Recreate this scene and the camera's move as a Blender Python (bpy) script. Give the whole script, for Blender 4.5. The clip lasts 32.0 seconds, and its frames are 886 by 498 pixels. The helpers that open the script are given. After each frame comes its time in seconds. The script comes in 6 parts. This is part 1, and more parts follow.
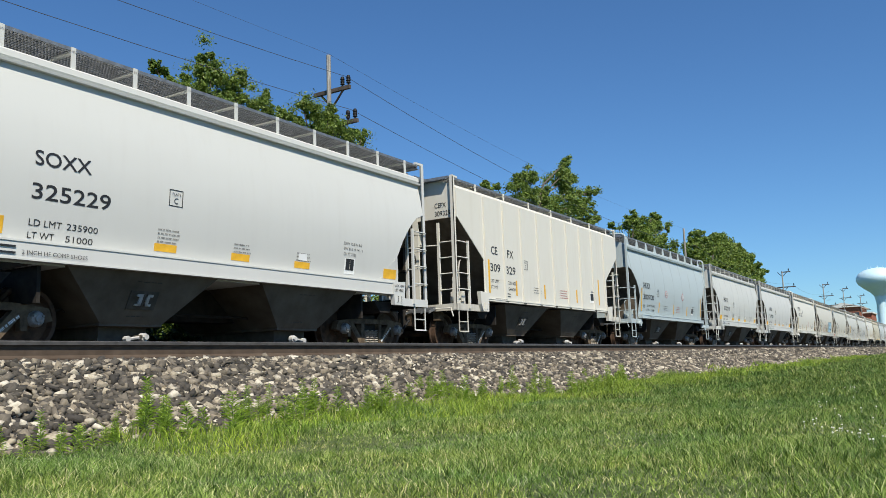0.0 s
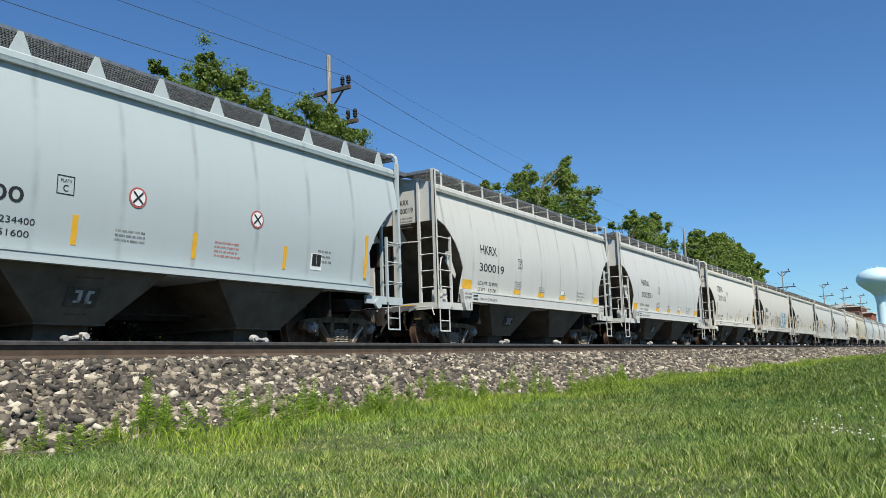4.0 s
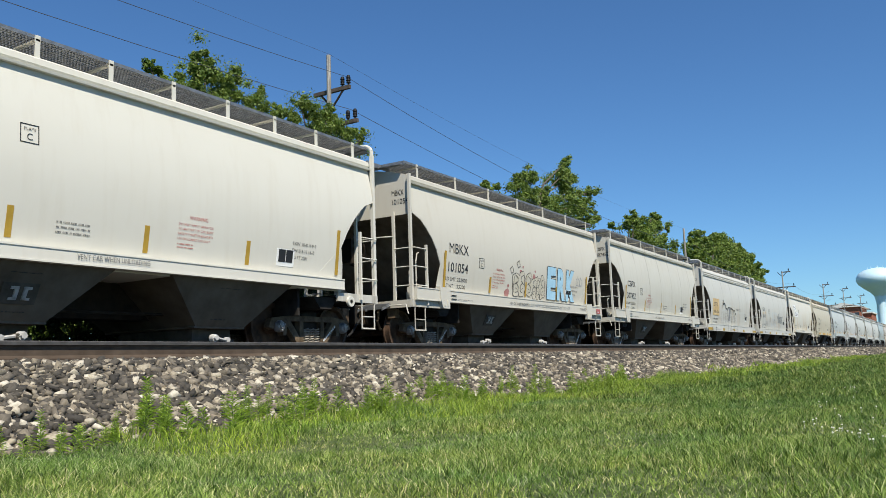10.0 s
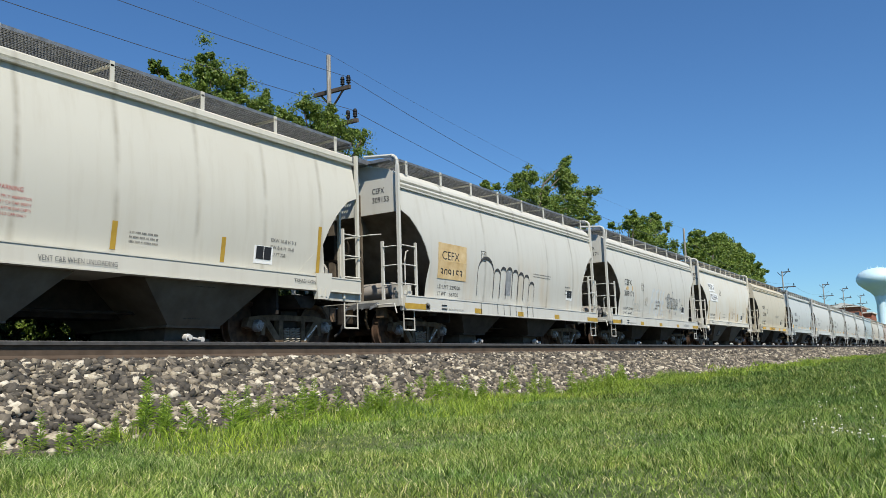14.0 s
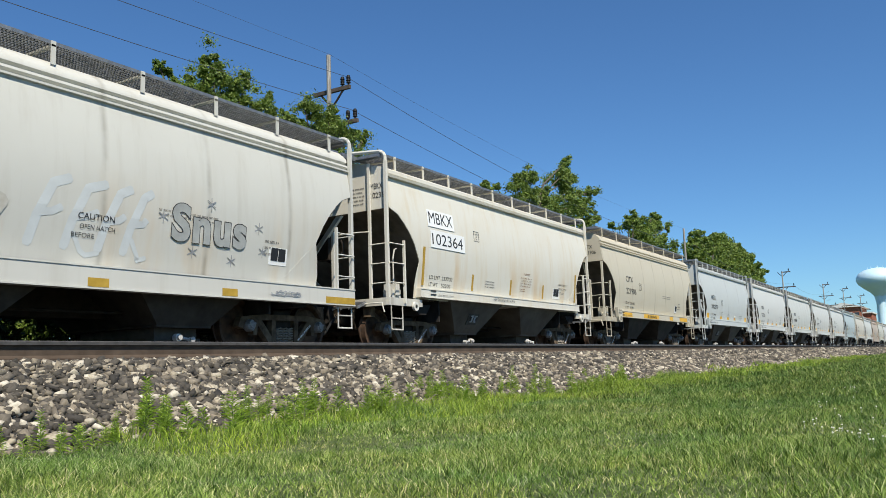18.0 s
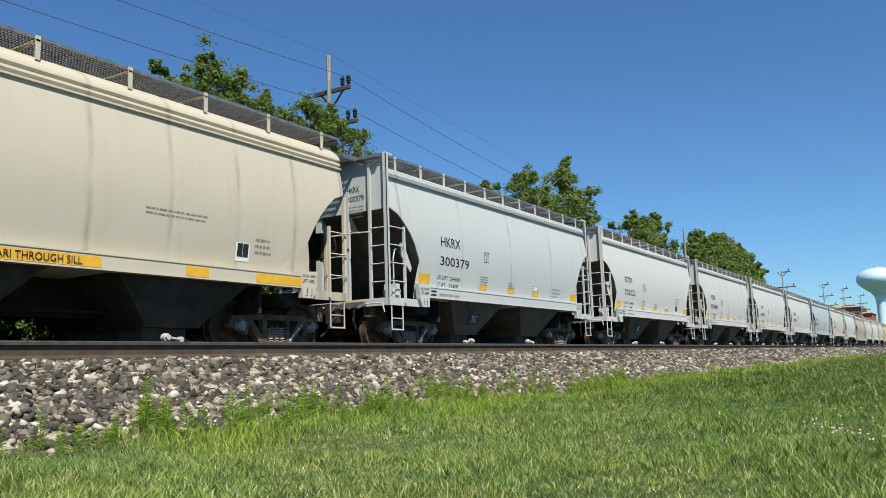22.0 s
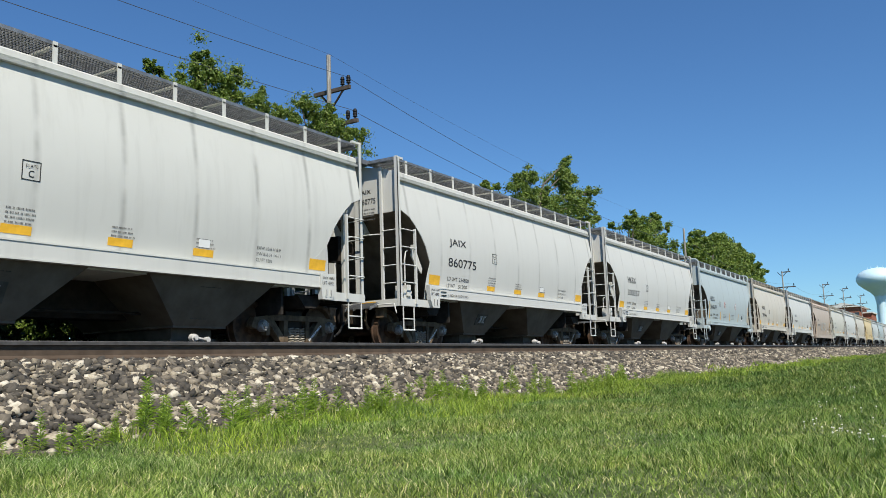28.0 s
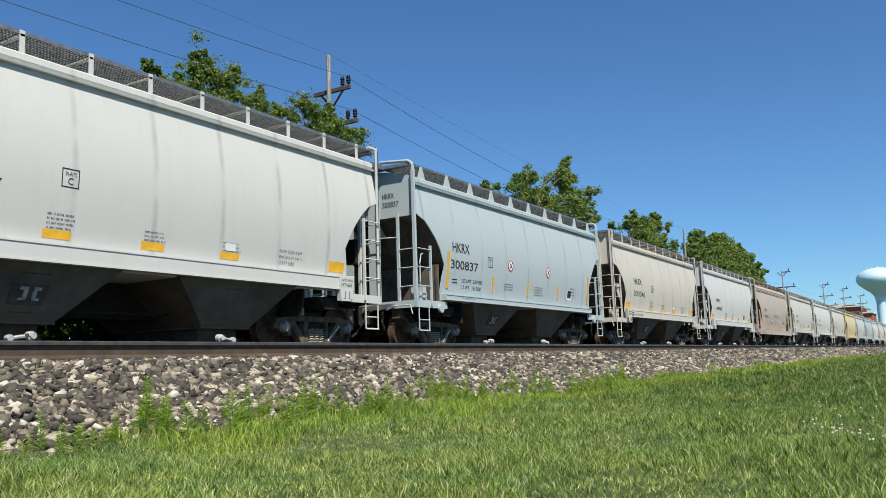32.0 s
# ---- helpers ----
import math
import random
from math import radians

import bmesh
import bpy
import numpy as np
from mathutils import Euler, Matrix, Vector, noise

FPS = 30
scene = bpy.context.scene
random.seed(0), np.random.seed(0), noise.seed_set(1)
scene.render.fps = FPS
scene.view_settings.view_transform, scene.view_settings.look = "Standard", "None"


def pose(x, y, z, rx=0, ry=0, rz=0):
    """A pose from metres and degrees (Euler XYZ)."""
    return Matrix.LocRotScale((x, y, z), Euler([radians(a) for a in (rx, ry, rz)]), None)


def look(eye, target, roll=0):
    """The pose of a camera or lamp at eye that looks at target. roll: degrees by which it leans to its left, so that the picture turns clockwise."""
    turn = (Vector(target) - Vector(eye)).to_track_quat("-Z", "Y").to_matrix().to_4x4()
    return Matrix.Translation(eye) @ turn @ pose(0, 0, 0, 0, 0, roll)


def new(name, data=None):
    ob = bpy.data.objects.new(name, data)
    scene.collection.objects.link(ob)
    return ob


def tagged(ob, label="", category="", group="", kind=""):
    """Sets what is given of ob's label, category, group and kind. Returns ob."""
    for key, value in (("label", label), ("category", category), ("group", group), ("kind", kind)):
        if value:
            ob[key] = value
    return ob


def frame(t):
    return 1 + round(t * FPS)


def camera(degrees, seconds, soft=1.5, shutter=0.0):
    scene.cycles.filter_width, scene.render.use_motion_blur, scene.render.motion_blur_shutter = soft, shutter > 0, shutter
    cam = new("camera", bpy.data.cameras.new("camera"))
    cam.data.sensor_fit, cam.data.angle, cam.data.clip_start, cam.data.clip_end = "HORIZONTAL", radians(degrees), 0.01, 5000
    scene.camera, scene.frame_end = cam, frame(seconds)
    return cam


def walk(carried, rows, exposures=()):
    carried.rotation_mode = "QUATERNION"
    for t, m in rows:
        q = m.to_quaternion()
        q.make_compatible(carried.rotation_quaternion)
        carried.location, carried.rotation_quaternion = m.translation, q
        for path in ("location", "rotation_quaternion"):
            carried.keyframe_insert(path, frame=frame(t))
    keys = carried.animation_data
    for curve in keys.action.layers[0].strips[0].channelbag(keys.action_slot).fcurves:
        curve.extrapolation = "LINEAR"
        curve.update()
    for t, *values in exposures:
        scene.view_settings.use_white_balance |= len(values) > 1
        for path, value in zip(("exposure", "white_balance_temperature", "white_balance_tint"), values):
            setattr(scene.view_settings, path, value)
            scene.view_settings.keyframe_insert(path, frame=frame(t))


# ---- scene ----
cam = camera(57.46, 32.0, soft=0.55)
EYE = Vector((0.0, 0.0, 0.5))
VIEW = look(EYE, EYE + Vector((8.425, 5.200, 1.408)), -1.98)
walk(cam, [(0.0, VIEW), (32.0, VIEW)], exposures=[(0.0, 0.30), (32.0, 0.30)])

# ---- light ----
SUN = Vector((-0.50, -0.70, 1.10)).normalized()
world = bpy.data.worlds.new("world")
scene.world = world
world.use_nodes = True
wn = world.node_tree
sky = wn.nodes.new("ShaderNodeTexSky")
sky.sky_type, sky.sun_disc = "NISHITA", False
sky.sun_elevation = math.asin(SUN.z)
sky.sun_rotation = math.atan2(SUN.x, SUN.y)
sky.air_density, sky.dust_density, sky.ozone_density = 1.0, 0.0, 2.5
deep = wn.nodes.new("ShaderNodeMix")
deep.data_type, deep.blend_type = "RGBA", "MULTIPLY"
deep.inputs[0].default_value, deep.inputs[7].default_value = 1.0, (0.575, 0.90, 1.20, 1)
wn.links.new(sky.outputs[0], deep.inputs[6])
wn.links.new(deep.outputs[2], wn.nodes["Background"].inputs[0])
wn.nodes["Background"].inputs[1].default_value = 0.082
sun = new("sun", bpy.data.lights.new("sun", "SUN"))
sun.data.energy, sun.data.angle, sun.data.color = 5.0, radians(0.53), (1.0, 0.945, 0.825)
sun.matrix_world = look(SUN * 50, (0, 0, 0))

# ---- the plan: rails along x, far side +y ----
RAIL = 0.81            # rail head height
NEAR, FAR = 7.25, 11.2  # centre lines of the two tracks
PITCH = 12.35          # car length over couplers
HALF = 5.5            # car centre to corner post


# ---- materials ----
def material(name, colour, rough=0.6, metal=0.0):
    m = bpy.data.materials.new(name)
    m.use_nodes = True
    b = m.node_tree.nodes["Principled BSDF"]
    b.inputs["Base Color"].default_value = (*colour, 1)
    b.inputs["Roughness"].default_value = rough
    b.inputs["Metallic"].default_value = metal
    return m, m.node_tree.nodes, m.node_tree.links, b


def noise_node(n, l, scale, detail=4, stretch=None, rough=0.6):
    tc = n.new("ShaderNodeTexCoord")
    tx = n.new("ShaderNodeTexNoise")
    tx.inputs["Scale"].default_value, tx.inputs["Detail"].default_value, tx.inputs["Roughness"].default_value = scale, detail, rough
    if stretch:
        mp = n.new("ShaderNodeMapping")
        mp.inputs["Scale"].default_value = stretch
        l.new(tc.outputs["Object"], mp.inputs[0])
        l.new(mp.outputs[0], tx.inputs[0])
    else:
        l.new(tc.outputs["Object"], tx.inputs[0])
    return tx


def ramp(n, l, src, stops):
    r = n.new("ShaderNodeValToRGB")
    while len(r.color_ramp.elements) < len(stops):
        r.color_ramp.elements.new(0.5)
    for e, (p, c) in zip(r.color_ramp.elements, stops):
        e.position, e.color = p, (*c, 1) if len(c) == 3 else c
    l.new(src, r.inputs[0])
    return r


def bump(n, l, b, src, strength, dist=0.01):
    k = n.new("ShaderNodeBump")
    k.inputs["Strength"].default_value, k.inputs["Distance"].default_value = strength, dist
    l.new(src, k.inputs["Height"])
    l.new(k.outputs[0], b.inputs["Normal"])


def mix(n, l, fac, a, c, mode="MIX"):
    x = n.new("ShaderNodeMix")
    x.data_type, x.blend_type = "RGBA", mode
    for val, idx in ((fac, 0), (a, 6), (c, 7)):
        if isinstance(val, (int, float)):
            x.inputs[idx].default_value = val
        elif isinstance(val, tuple):
            x.inputs[idx].default_value = (*val, 1)
        else:
            l.new(val, x.inputs[idx])
    return x.outputs[2]


def noisy(name, dark, light, scale, rough=0.8, metal=0.0, relief=0.3, detail=6, stretch=None, dist=0.01):
    m, n, l, b = material(name, light, rough, metal)
    if rough >= 0.6:
        b.inputs["Specular IOR Level"].default_value = 0.2
    t = noise_node(n, l, scale, detail, stretch)
    r = ramp(n, l, t.outputs[0], [(0.3, dark), (0.7, light)])
    l.new(r.outputs[0], b.inputs["Base Color"])
    if relief:
        bump(n, l, b, t.outputs[0], relief, dist)
    return m


def paint(name, colour, grime=(0.30, 0.24, 0.16), amount=0.25, rust=0.0, seams=0.0):
    """Weathered freight car paint: vertical rain streaks, blotches, faint rust."""
    m, n, l, b = material(name, colour, 0.5)
    b.inputs["Specular IOR Level"].default_value = 0.35
    streak = noise_node(n, l, 1.0, 5, (5.0, 5.0, 0.35))
    blotch = noise_node(n, l, 0.9, 4)
    f1 = ramp(n, l, streak.outputs[0], [(0.50, (0, 0, 0)), (0.78, (amount,) * 3)])
    f2 = ramp(n, l, blotch.outputs[0], [(0.45, (0, 0, 0)), (0.80, (amount * 0.9,) * 3)])
    c = mix(n, l, f1.outputs[0], colour, grime)
    c = mix(n, l, f2.outputs[0], c, tuple(0.55 * a + 0.45 * g for a, g in zip(colour, grime)))
    if rust:
        # rust washed down the lower half of the side
        spot = noise_node(n, l, 1.0, 6, (1.5, 1.5, 0.22), 0.55)
        f3 = ramp(n, l, spot.outputs[0], [(0.50, (0, 0, 0)), (0.66, (rust,) * 3)])
        tcr, spr = n.new("ShaderNodeTexCoord"), n.new("ShaderNodeSeparateXYZ")
        l.new(tcr.outputs["Object"], spr.inputs[0])
        reach = n.new("ShaderNodeMapRange")
        reach.inputs["From Min"].default_value, reach.inputs["From Max"].default_value = 2.7, 1.8
        l.new(spr.outputs[2], reach.inputs["Value"])
        f4 = mix(n, l, 1.0, f3.outputs[0], reach.outputs[0], "MULTIPLY")
        c = mix(n, l, f4, c, (0.52, 0.33, 0.12))
    height = noise_node(n, l, 1.1, 3, (1.0, 1.0, 0.6)).outputs[0]
    if seams:
        # weld seams at even steps along the car, a little dented and dirty
        tc, sp = n.new("ShaderNodeTexCoord"), n.new("ShaderNodeSeparateXYZ")
        l.new(tc.outputs["Object"], sp.inputs[0])
        wave = n.new("ShaderNodeMath")
        wave.operation, wave.inputs[1].default_value = "PINGPONG", seams / 2
        l.new(sp.outputs[0], wave.inputs[0])
        dent = ramp(n, l, wave.outputs[0], [(0.0, (0, 0, 0)), (0.09, (1, 1, 1))])
        dirt = ramp(n, l, wave.outputs[0], [(0.010, (0.50, 0.50, 0.50)), (0.07, (0, 0, 0))])
        patchy = ramp(n, l, noise_node(n, l, 1.0, 4, (0.9, 0.9, 1.1)).outputs[0], [(0.40, (0.1, 0.1, 0.1)), (0.62, (1, 1, 1))])
        dirt = mix(n, l, 1.0, dirt.outputs[0], patchy.outputs[0], "MULTIPLY")
        c = mix(n, l, dirt, c, tuple(0.6 * g for g in grime))
        height = mix(n, l, 0.6, height, dent.outputs[0])
    l.new(c, b.inputs["Base Color"])
    bump(n, l, b, height, 0.35, 0.012)
    return m


STEEL = noisy("dark_steel", (0.014, 0.011, 0.008), (0.040, 0.030, 0.021), 6, 0.7)
RUSTY = noisy("rusty_steel", (0.085, 0.055, 0.034), (0.23, 0.158, 0.100), 9, 0.8)
HEAD = noisy("rail_head", (0.055, 0.049, 0.044), (0.11, 0.10, 0.09), 14, 0.5, 0.3, 0.05)
RAILWEB = noisy("rail_web", (0.058, 0.041, 0.029), (0.105, 0.077, 0.056), 5, 0.85)
UNDER = noisy("underbody_shade_grey", (0.030, 0.024, 0.018), (0.075, 0.062, 0.048), 3, 0.7)
GRATE = noisy("galvanised_grating", (0.16, 0.165, 0.17), (0.30, 0.31, 0.32), 8, 0.5, 0.6)
PRINT = material("small_stencil", (0.13, 0.13, 0.125), 0.6)[0]
INK = material("black_stencil", (0.015, 0.015, 0.017), 0.6)[0]
YELLOW = noisy("reflective_yellow", (0.62, 0.33, 0.02), (0.80, 0.45, 0.03), 7, 0.5, 0, 0.0)
CAP = noisy("bearing_cap", (0.12, 0.112, 0.105), (0.40, 0.375, 0.35), 10, 0.5, 0.2)
WOOD = noisy("weathered_pole_wood", (0.15, 0.14, 0.125), (0.46, 0.43, 0.39), 3, 0.9, 0, 0.6, 6, (8, 8, 0.6))
DARKWOOD = noisy("dark_timber", (0.05, 0.04, 0.035), (0.12, 0.10, 0.085), 4, 0.9, 0, 0.5)


# ---- mesh tools ----
class Geo:
    """Collects boxes, tubes, prisms and lofts into one mesh."""

    def __init__(self):
        self.v, self.f = [], []

    def add(self, verts, faces):
        k = len(self.v)
        self.v += [tuple(p) for p in verts]
        self.f += [tuple(i + k for i in q) for q in faces]
        return self

    def box(self, x0, x1, y0, y1, z0, z1):
        x0, x1, y0, y1, z0, z1 = min(x0, x1), max(x0, x1), min(y0, y1), max(y0, y1), min(z0, z1), max(z0, z1)
        vs = [(x, y, z) for x in (x0, x1) for y in (y0, y1) for z in (z0, z1)]
        return self.add(vs, [(0, 1, 3, 2), (4, 6, 7, 5), (0, 4, 5, 1), (2, 3, 7, 6), (0, 2, 6, 4), (1, 5, 7, 3)])

    def tube(self, p, q, r, n=6, r2=None):
        p, q = Vector(p), Vector(q)
        d = (q - p).normalized()
        a = d.orthogonal().normalized()
        c = d.cross(a)
        r2 = r if r2 is None else r2
        vs = [e + (a * math.cos(6.28318 * i / n) + c * math.sin(6.28318 * i / n)) * rr for e, rr in ((p, r), (q, r2)) for i in range(n)]
        fs = [(i, (i + 1) % n, n + (i + 1) % n, n + i) for i in range(n)] + [tuple(range(n - 1, -1, -1)), tuple(range(n, 2 * n))]
        return self.add(vs, fs)

    def path(self, pts, r, n=6):
        for p, q in zip(pts, pts[1:]):
            self.tube(p, q, r, n)
        return self

    def prism(self, poly, put):
        """poly: 2D outline; put(a, b, s): its place for s = 0 and 1."""
        k = len(poly)
        vs = [put(a, b, s) for s in (0, 1) for a, b in poly]
        fs = [(i, (i + 1) % k, k + (i + 1) % k, k + i) for i in range(k)] + [tuple(range(k - 1, -1, -1)), tuple(range(k, 2 * k))]
        return self.add(vs, fs)

    def loft(self, rings, close=True, caps=True):
        n = len(rings[0])
        vs = [p for r in rings for p in r]
        fs = []
        for j in range(len(rings) - 1):
            for i in range(n if close else n - 1):
                a, b = j * n + i, j * n + (i + 1) % n
                fs.append((a, b, b + n, a + n))
        if caps:
            fs += [tuple(range(n - 1, -1, -1)), tuple(range((len(rings) - 1) * n, len(rings) * n))]
        return self.add(vs, fs)

    def lathe(self, prof, n=20, axis="z", at=(0, 0, 0)):
        """prof: (radius, height) pairs."""
        at = Vector(at)
        rings = []
        for r, h in prof:
            ring = []
            for i in range(n):
                c, s = r * math.cos(6.28318 * i / n), r * math.sin(6.28318 * i / n)
                ring.append(at + Vector({"z": (c, s, h), "y": (c, h, s), "x": (h, c, s)}[axis]))
            rings.append(ring)
        return self.loft(rings)

    def mesh(self, name, smooth=0):
        me = bpy.data.meshes.new(name)
        me.from_pydata(self.v, [], self.f)
        bm = bmesh.new()
        bm.from_mesh(me)
        bmesh.ops.recalc_face_normals(bm, faces=bm.faces)
        bm.to_mesh(me)
        bm.free()
        if smooth:
            for p in me.polygons:
                p.use_smooth = True
            me.set_sharp_from_angle(angle=radians(smooth))
        return me


def part(name, data, mat, parent=None, label="", place=None):
    """One mesh object under a thing or a part. data: a Geo or a mesh."""
    if isinstance(data, Geo):
        data = data.mesh(name)
    if not data.materials:
        data.materials.append(mat)
    ob = new(name, data)
    if data.materials[0] != mat:
        ob.material_slots[0].link = "OBJECT"
        ob.material_slots[0].material = mat
    if parent is not None:
        ob.parent = parent
    if place is not None:
        ob.matrix_basis = place
    if label:
        ob["label"] = label
    return ob


def raw_mesh(name, verts, faces, mat, smooth=False):
    """A mesh from numpy arrays; faces: (n, 3) or (n, 4)."""
    me = bpy.data.meshes.new(name)
    k = faces.shape[1]
    me.vertices.add(len(verts))
    me.vertices.foreach_set("co", np.ascontiguousarray(verts, dtype=np.float32).ravel())
    me.loops.add(faces.size)
    me.loops.foreach_set("vertex_index", np.ascontiguousarray(faces, dtype=np.int32).ravel())
    me.polygons.add(len(faces))
    me.polygons.foreach_set("loop_start", np.arange(0, faces.size, k, dtype=np.int32))
    me.update(calc_edges=True)
    me.validate()
    if smooth:
        me.polygons.foreach_set("use_smooth", np.ones(len(faces), dtype=bool))
    me.materials.append(mat)
    return me


CACHE = {}


def once(key, build):
    if key not in CACHE:
        CACHE[key] = build()
    return CACHE[key]

WHEEL = noisy("wheel_steel", (0.030, 0.022, 0.017), (0.15, 0.088, 0.055), 5, 0.6, 0.2)
# casting colour browned to offset blue skylight on the shaded trucks
CASTING = noisy("warm_brown_casting", (0.060, 0.041, 0.025), (0.20, 0.142, 0.088), 7, 0.8)
SPRING = noisy("spring_steel", (0.26, 0.225, 0.18), (0.50, 0.44, 0.36), 12, 0.5, 0.3)
# dirty hopper paint, darkened further for the shade below the body
HOPPER = noisy("hopper_shade_grey", (0.084, 0.064, 0.045), (0.155, 0.124, 0.090), 2.5, 0.6)
KNOB = noisy("pale_capstan", (0.30, 0.29, 0.27), (0.62, 0.60, 0.57), 9, 0.7)
RUBBER = noisy("black_rubber", (0.012, 0.012, 0.012), (0.03, 0.03, 0.03), 12, 0.8)
# bed darkened so that gaps between stones read as shaded
BED = noisy("ballast_bed", (0.02, 0.019, 0.018), (0.07, 0.065, 0.06), 30, 0.9, 0, 0.8)
# dark tone for body-painted sheets whose shade is put into the colour
SLOPE = noisy("shaded_slope_sheet", (0.070, 0.055, 0.040), (0.175, 0.142, 0.105), 2, 0.8, 0, 0.2)
# near black, puts the shade under the end decks into the colour
BLACKISH = noisy("blackish", (0.012, 0.011, 0.010), (0.045, 0.038, 0.032), 5, 0.85)
PETAL = noisy("clover_petal", (0.62, 0.60, 0.50), (0.80, 0.80, 0.74), 60, 0.8, 0, 0)
PALESTONE = noisy("pale_stone", (0.30, 0.26, 0.19), (0.46, 0.41, 0.32), 30, 0.9)
BARK = noisy("bark", (0.06, 0.05, 0.04), (0.16, 0.13, 0.10), 6, 0.9, 0, 0.7, 6, (6, 6, 1))
GLAZE = noisy("dark_glaze", (0.006, 0.006, 0.007), (0.014, 0.014, 0.014), 20, 0.6, 0, 0)
WIRE = material("wire", (0.05, 0.05, 0.055), 0.6)[0]
TOWER = noisy("pale_blue_tank_paint", (0.50, 0.68, 0.76), (0.58, 0.75, 0.82), 0.15, 0.5, 0, 0.02)
BRICK = noisy("red_brick", (0.22, 0.08, 0.05), (0.38, 0.15, 0.09), 3, 0.9, 0, 0.2)
ROOFING = noisy("white_roofing", (0.55, 0.54, 0.50), (0.72, 0.71, 0.67), 0.6, 0.6, 0, 0)
GLASSY = noisy("window_glass", (0.03, 0.04, 0.05), (0.06, 0.07, 0.09), 1, 0.1, 0, 0)


def lawn_soil():
    """Thatch and soil under the grass blades."""
    m, n, l, b = material("lawn_soil", (0.05, 0.07, 0.02), 0.95)
    big, fine = noise_node(n, l, 0.5, 4), noise_node(n, l, 30, 5)
    c1 = ramp(n, l, big.outputs[0], [(0.3, (0.075, 0.115, 0.024)), (0.7, (0.14, 0.17, 0.05))])
    c2 = ramp(n, l, fine.outputs[0], [(0.35, (0.4, 0.4, 0.4)), (0.7, (1, 1, 1))])
    l.new(mix(n, l, 1.0, c1.outputs[0], c2.outputs[0], "MULTIPLY"), b.inputs["Base Color"])
    bump(n, l, b, fine.outputs[0], 0.8, 0.04)
    return m


def islands(name, stops, rough=0.8, thin=0.0, patch=None, relief=0.0):
    """Colour by piece; thin: share of light that passes through."""
    m, n, l, b = material(name, stops[0][1], rough)
    geo = n.new("ShaderNodeNewGeometry")
    r = ramp(n, l, geo.outputs["Random Per Island"], stops)
    c = r.outputs[0]
    if patch:
        big = noise_node(n, l, patch[0], 3)
        p = ramp(n, l, big.outputs[0], [(0.35, patch[1]), (0.65, patch[2])])
        c = mix(n, l, 1.0, c, p.outputs[0], "MULTIPLY")
    if relief:
        t = noise_node(n, l, 45, 4)
        c = mix(n, l, 1.0, c, ramp(n, l, t.outputs[0], [(0.3, (0.7, 0.7, 0.7)), (0.7, (1.1, 1.1, 1.1))]).outputs[0], "MULTIPLY")
        bump(n, l, b, t.outputs[0], relief, 0.01)
    l.new(c, b.inputs["Base Color"])
    if thin:
        t = n.new("ShaderNodeBsdfTranslucent")
        l.new(c, t.inputs[0])
        ms = n.new("ShaderNodeMixShader")
        ms.inputs[0].default_value = thin
        l.new(b.outputs[0], ms.inputs[1])
        l.new(t.outputs[0], ms.inputs[2])
        l.new(ms.outputs[0], n["Material Output"].inputs[0])
    return m


GRAVEL = islands("crushed_stone", [(0.0, (0.036, 0.031, 0.025)), (0.38, (0.090, 0.077, 0.060)), (0.60, (0.152, 0.128, 0.097)), (0.76, (0.255, 0.212, 0.155)), (0.90, (0.40, 0.345, 0.255)), (1.0, (0.62, 0.56, 0.45))], 0.85, relief=0.5)
def stone_one():
    """Crushed stone, coloured stone by stone."""
    m, n, l, b = material("crushed_stone_single", (0.2, 0.18, 0.16), 0.85)
    info = n.new("ShaderNodeObjectInfo")
    r = ramp(n, l, info.outputs["Random"], [(0.0, (0.036, 0.031, 0.025)), (0.42, (0.090, 0.077, 0.060)), (0.62, (0.152, 0.128, 0.097)), (0.82, (0.28, 0.235, 0.17)), (1.0, (0.62, 0.56, 0.45))])
    t = noise_node(n, l, 45, 4)
    l.new(mix(n, l, 1.0, r.outputs[0], ramp(n, l, t.outputs[0], [(0.3, (0.7, 0.7, 0.7)), (0.7, (1.1, 1.1, 1.1))]).outputs[0], "MULTIPLY"), b.inputs["Base Color"])
    bump(n, l, b, t.outputs[0], 0.5, 0.01)
    return m


GRAVEL_ONE = stone_one()


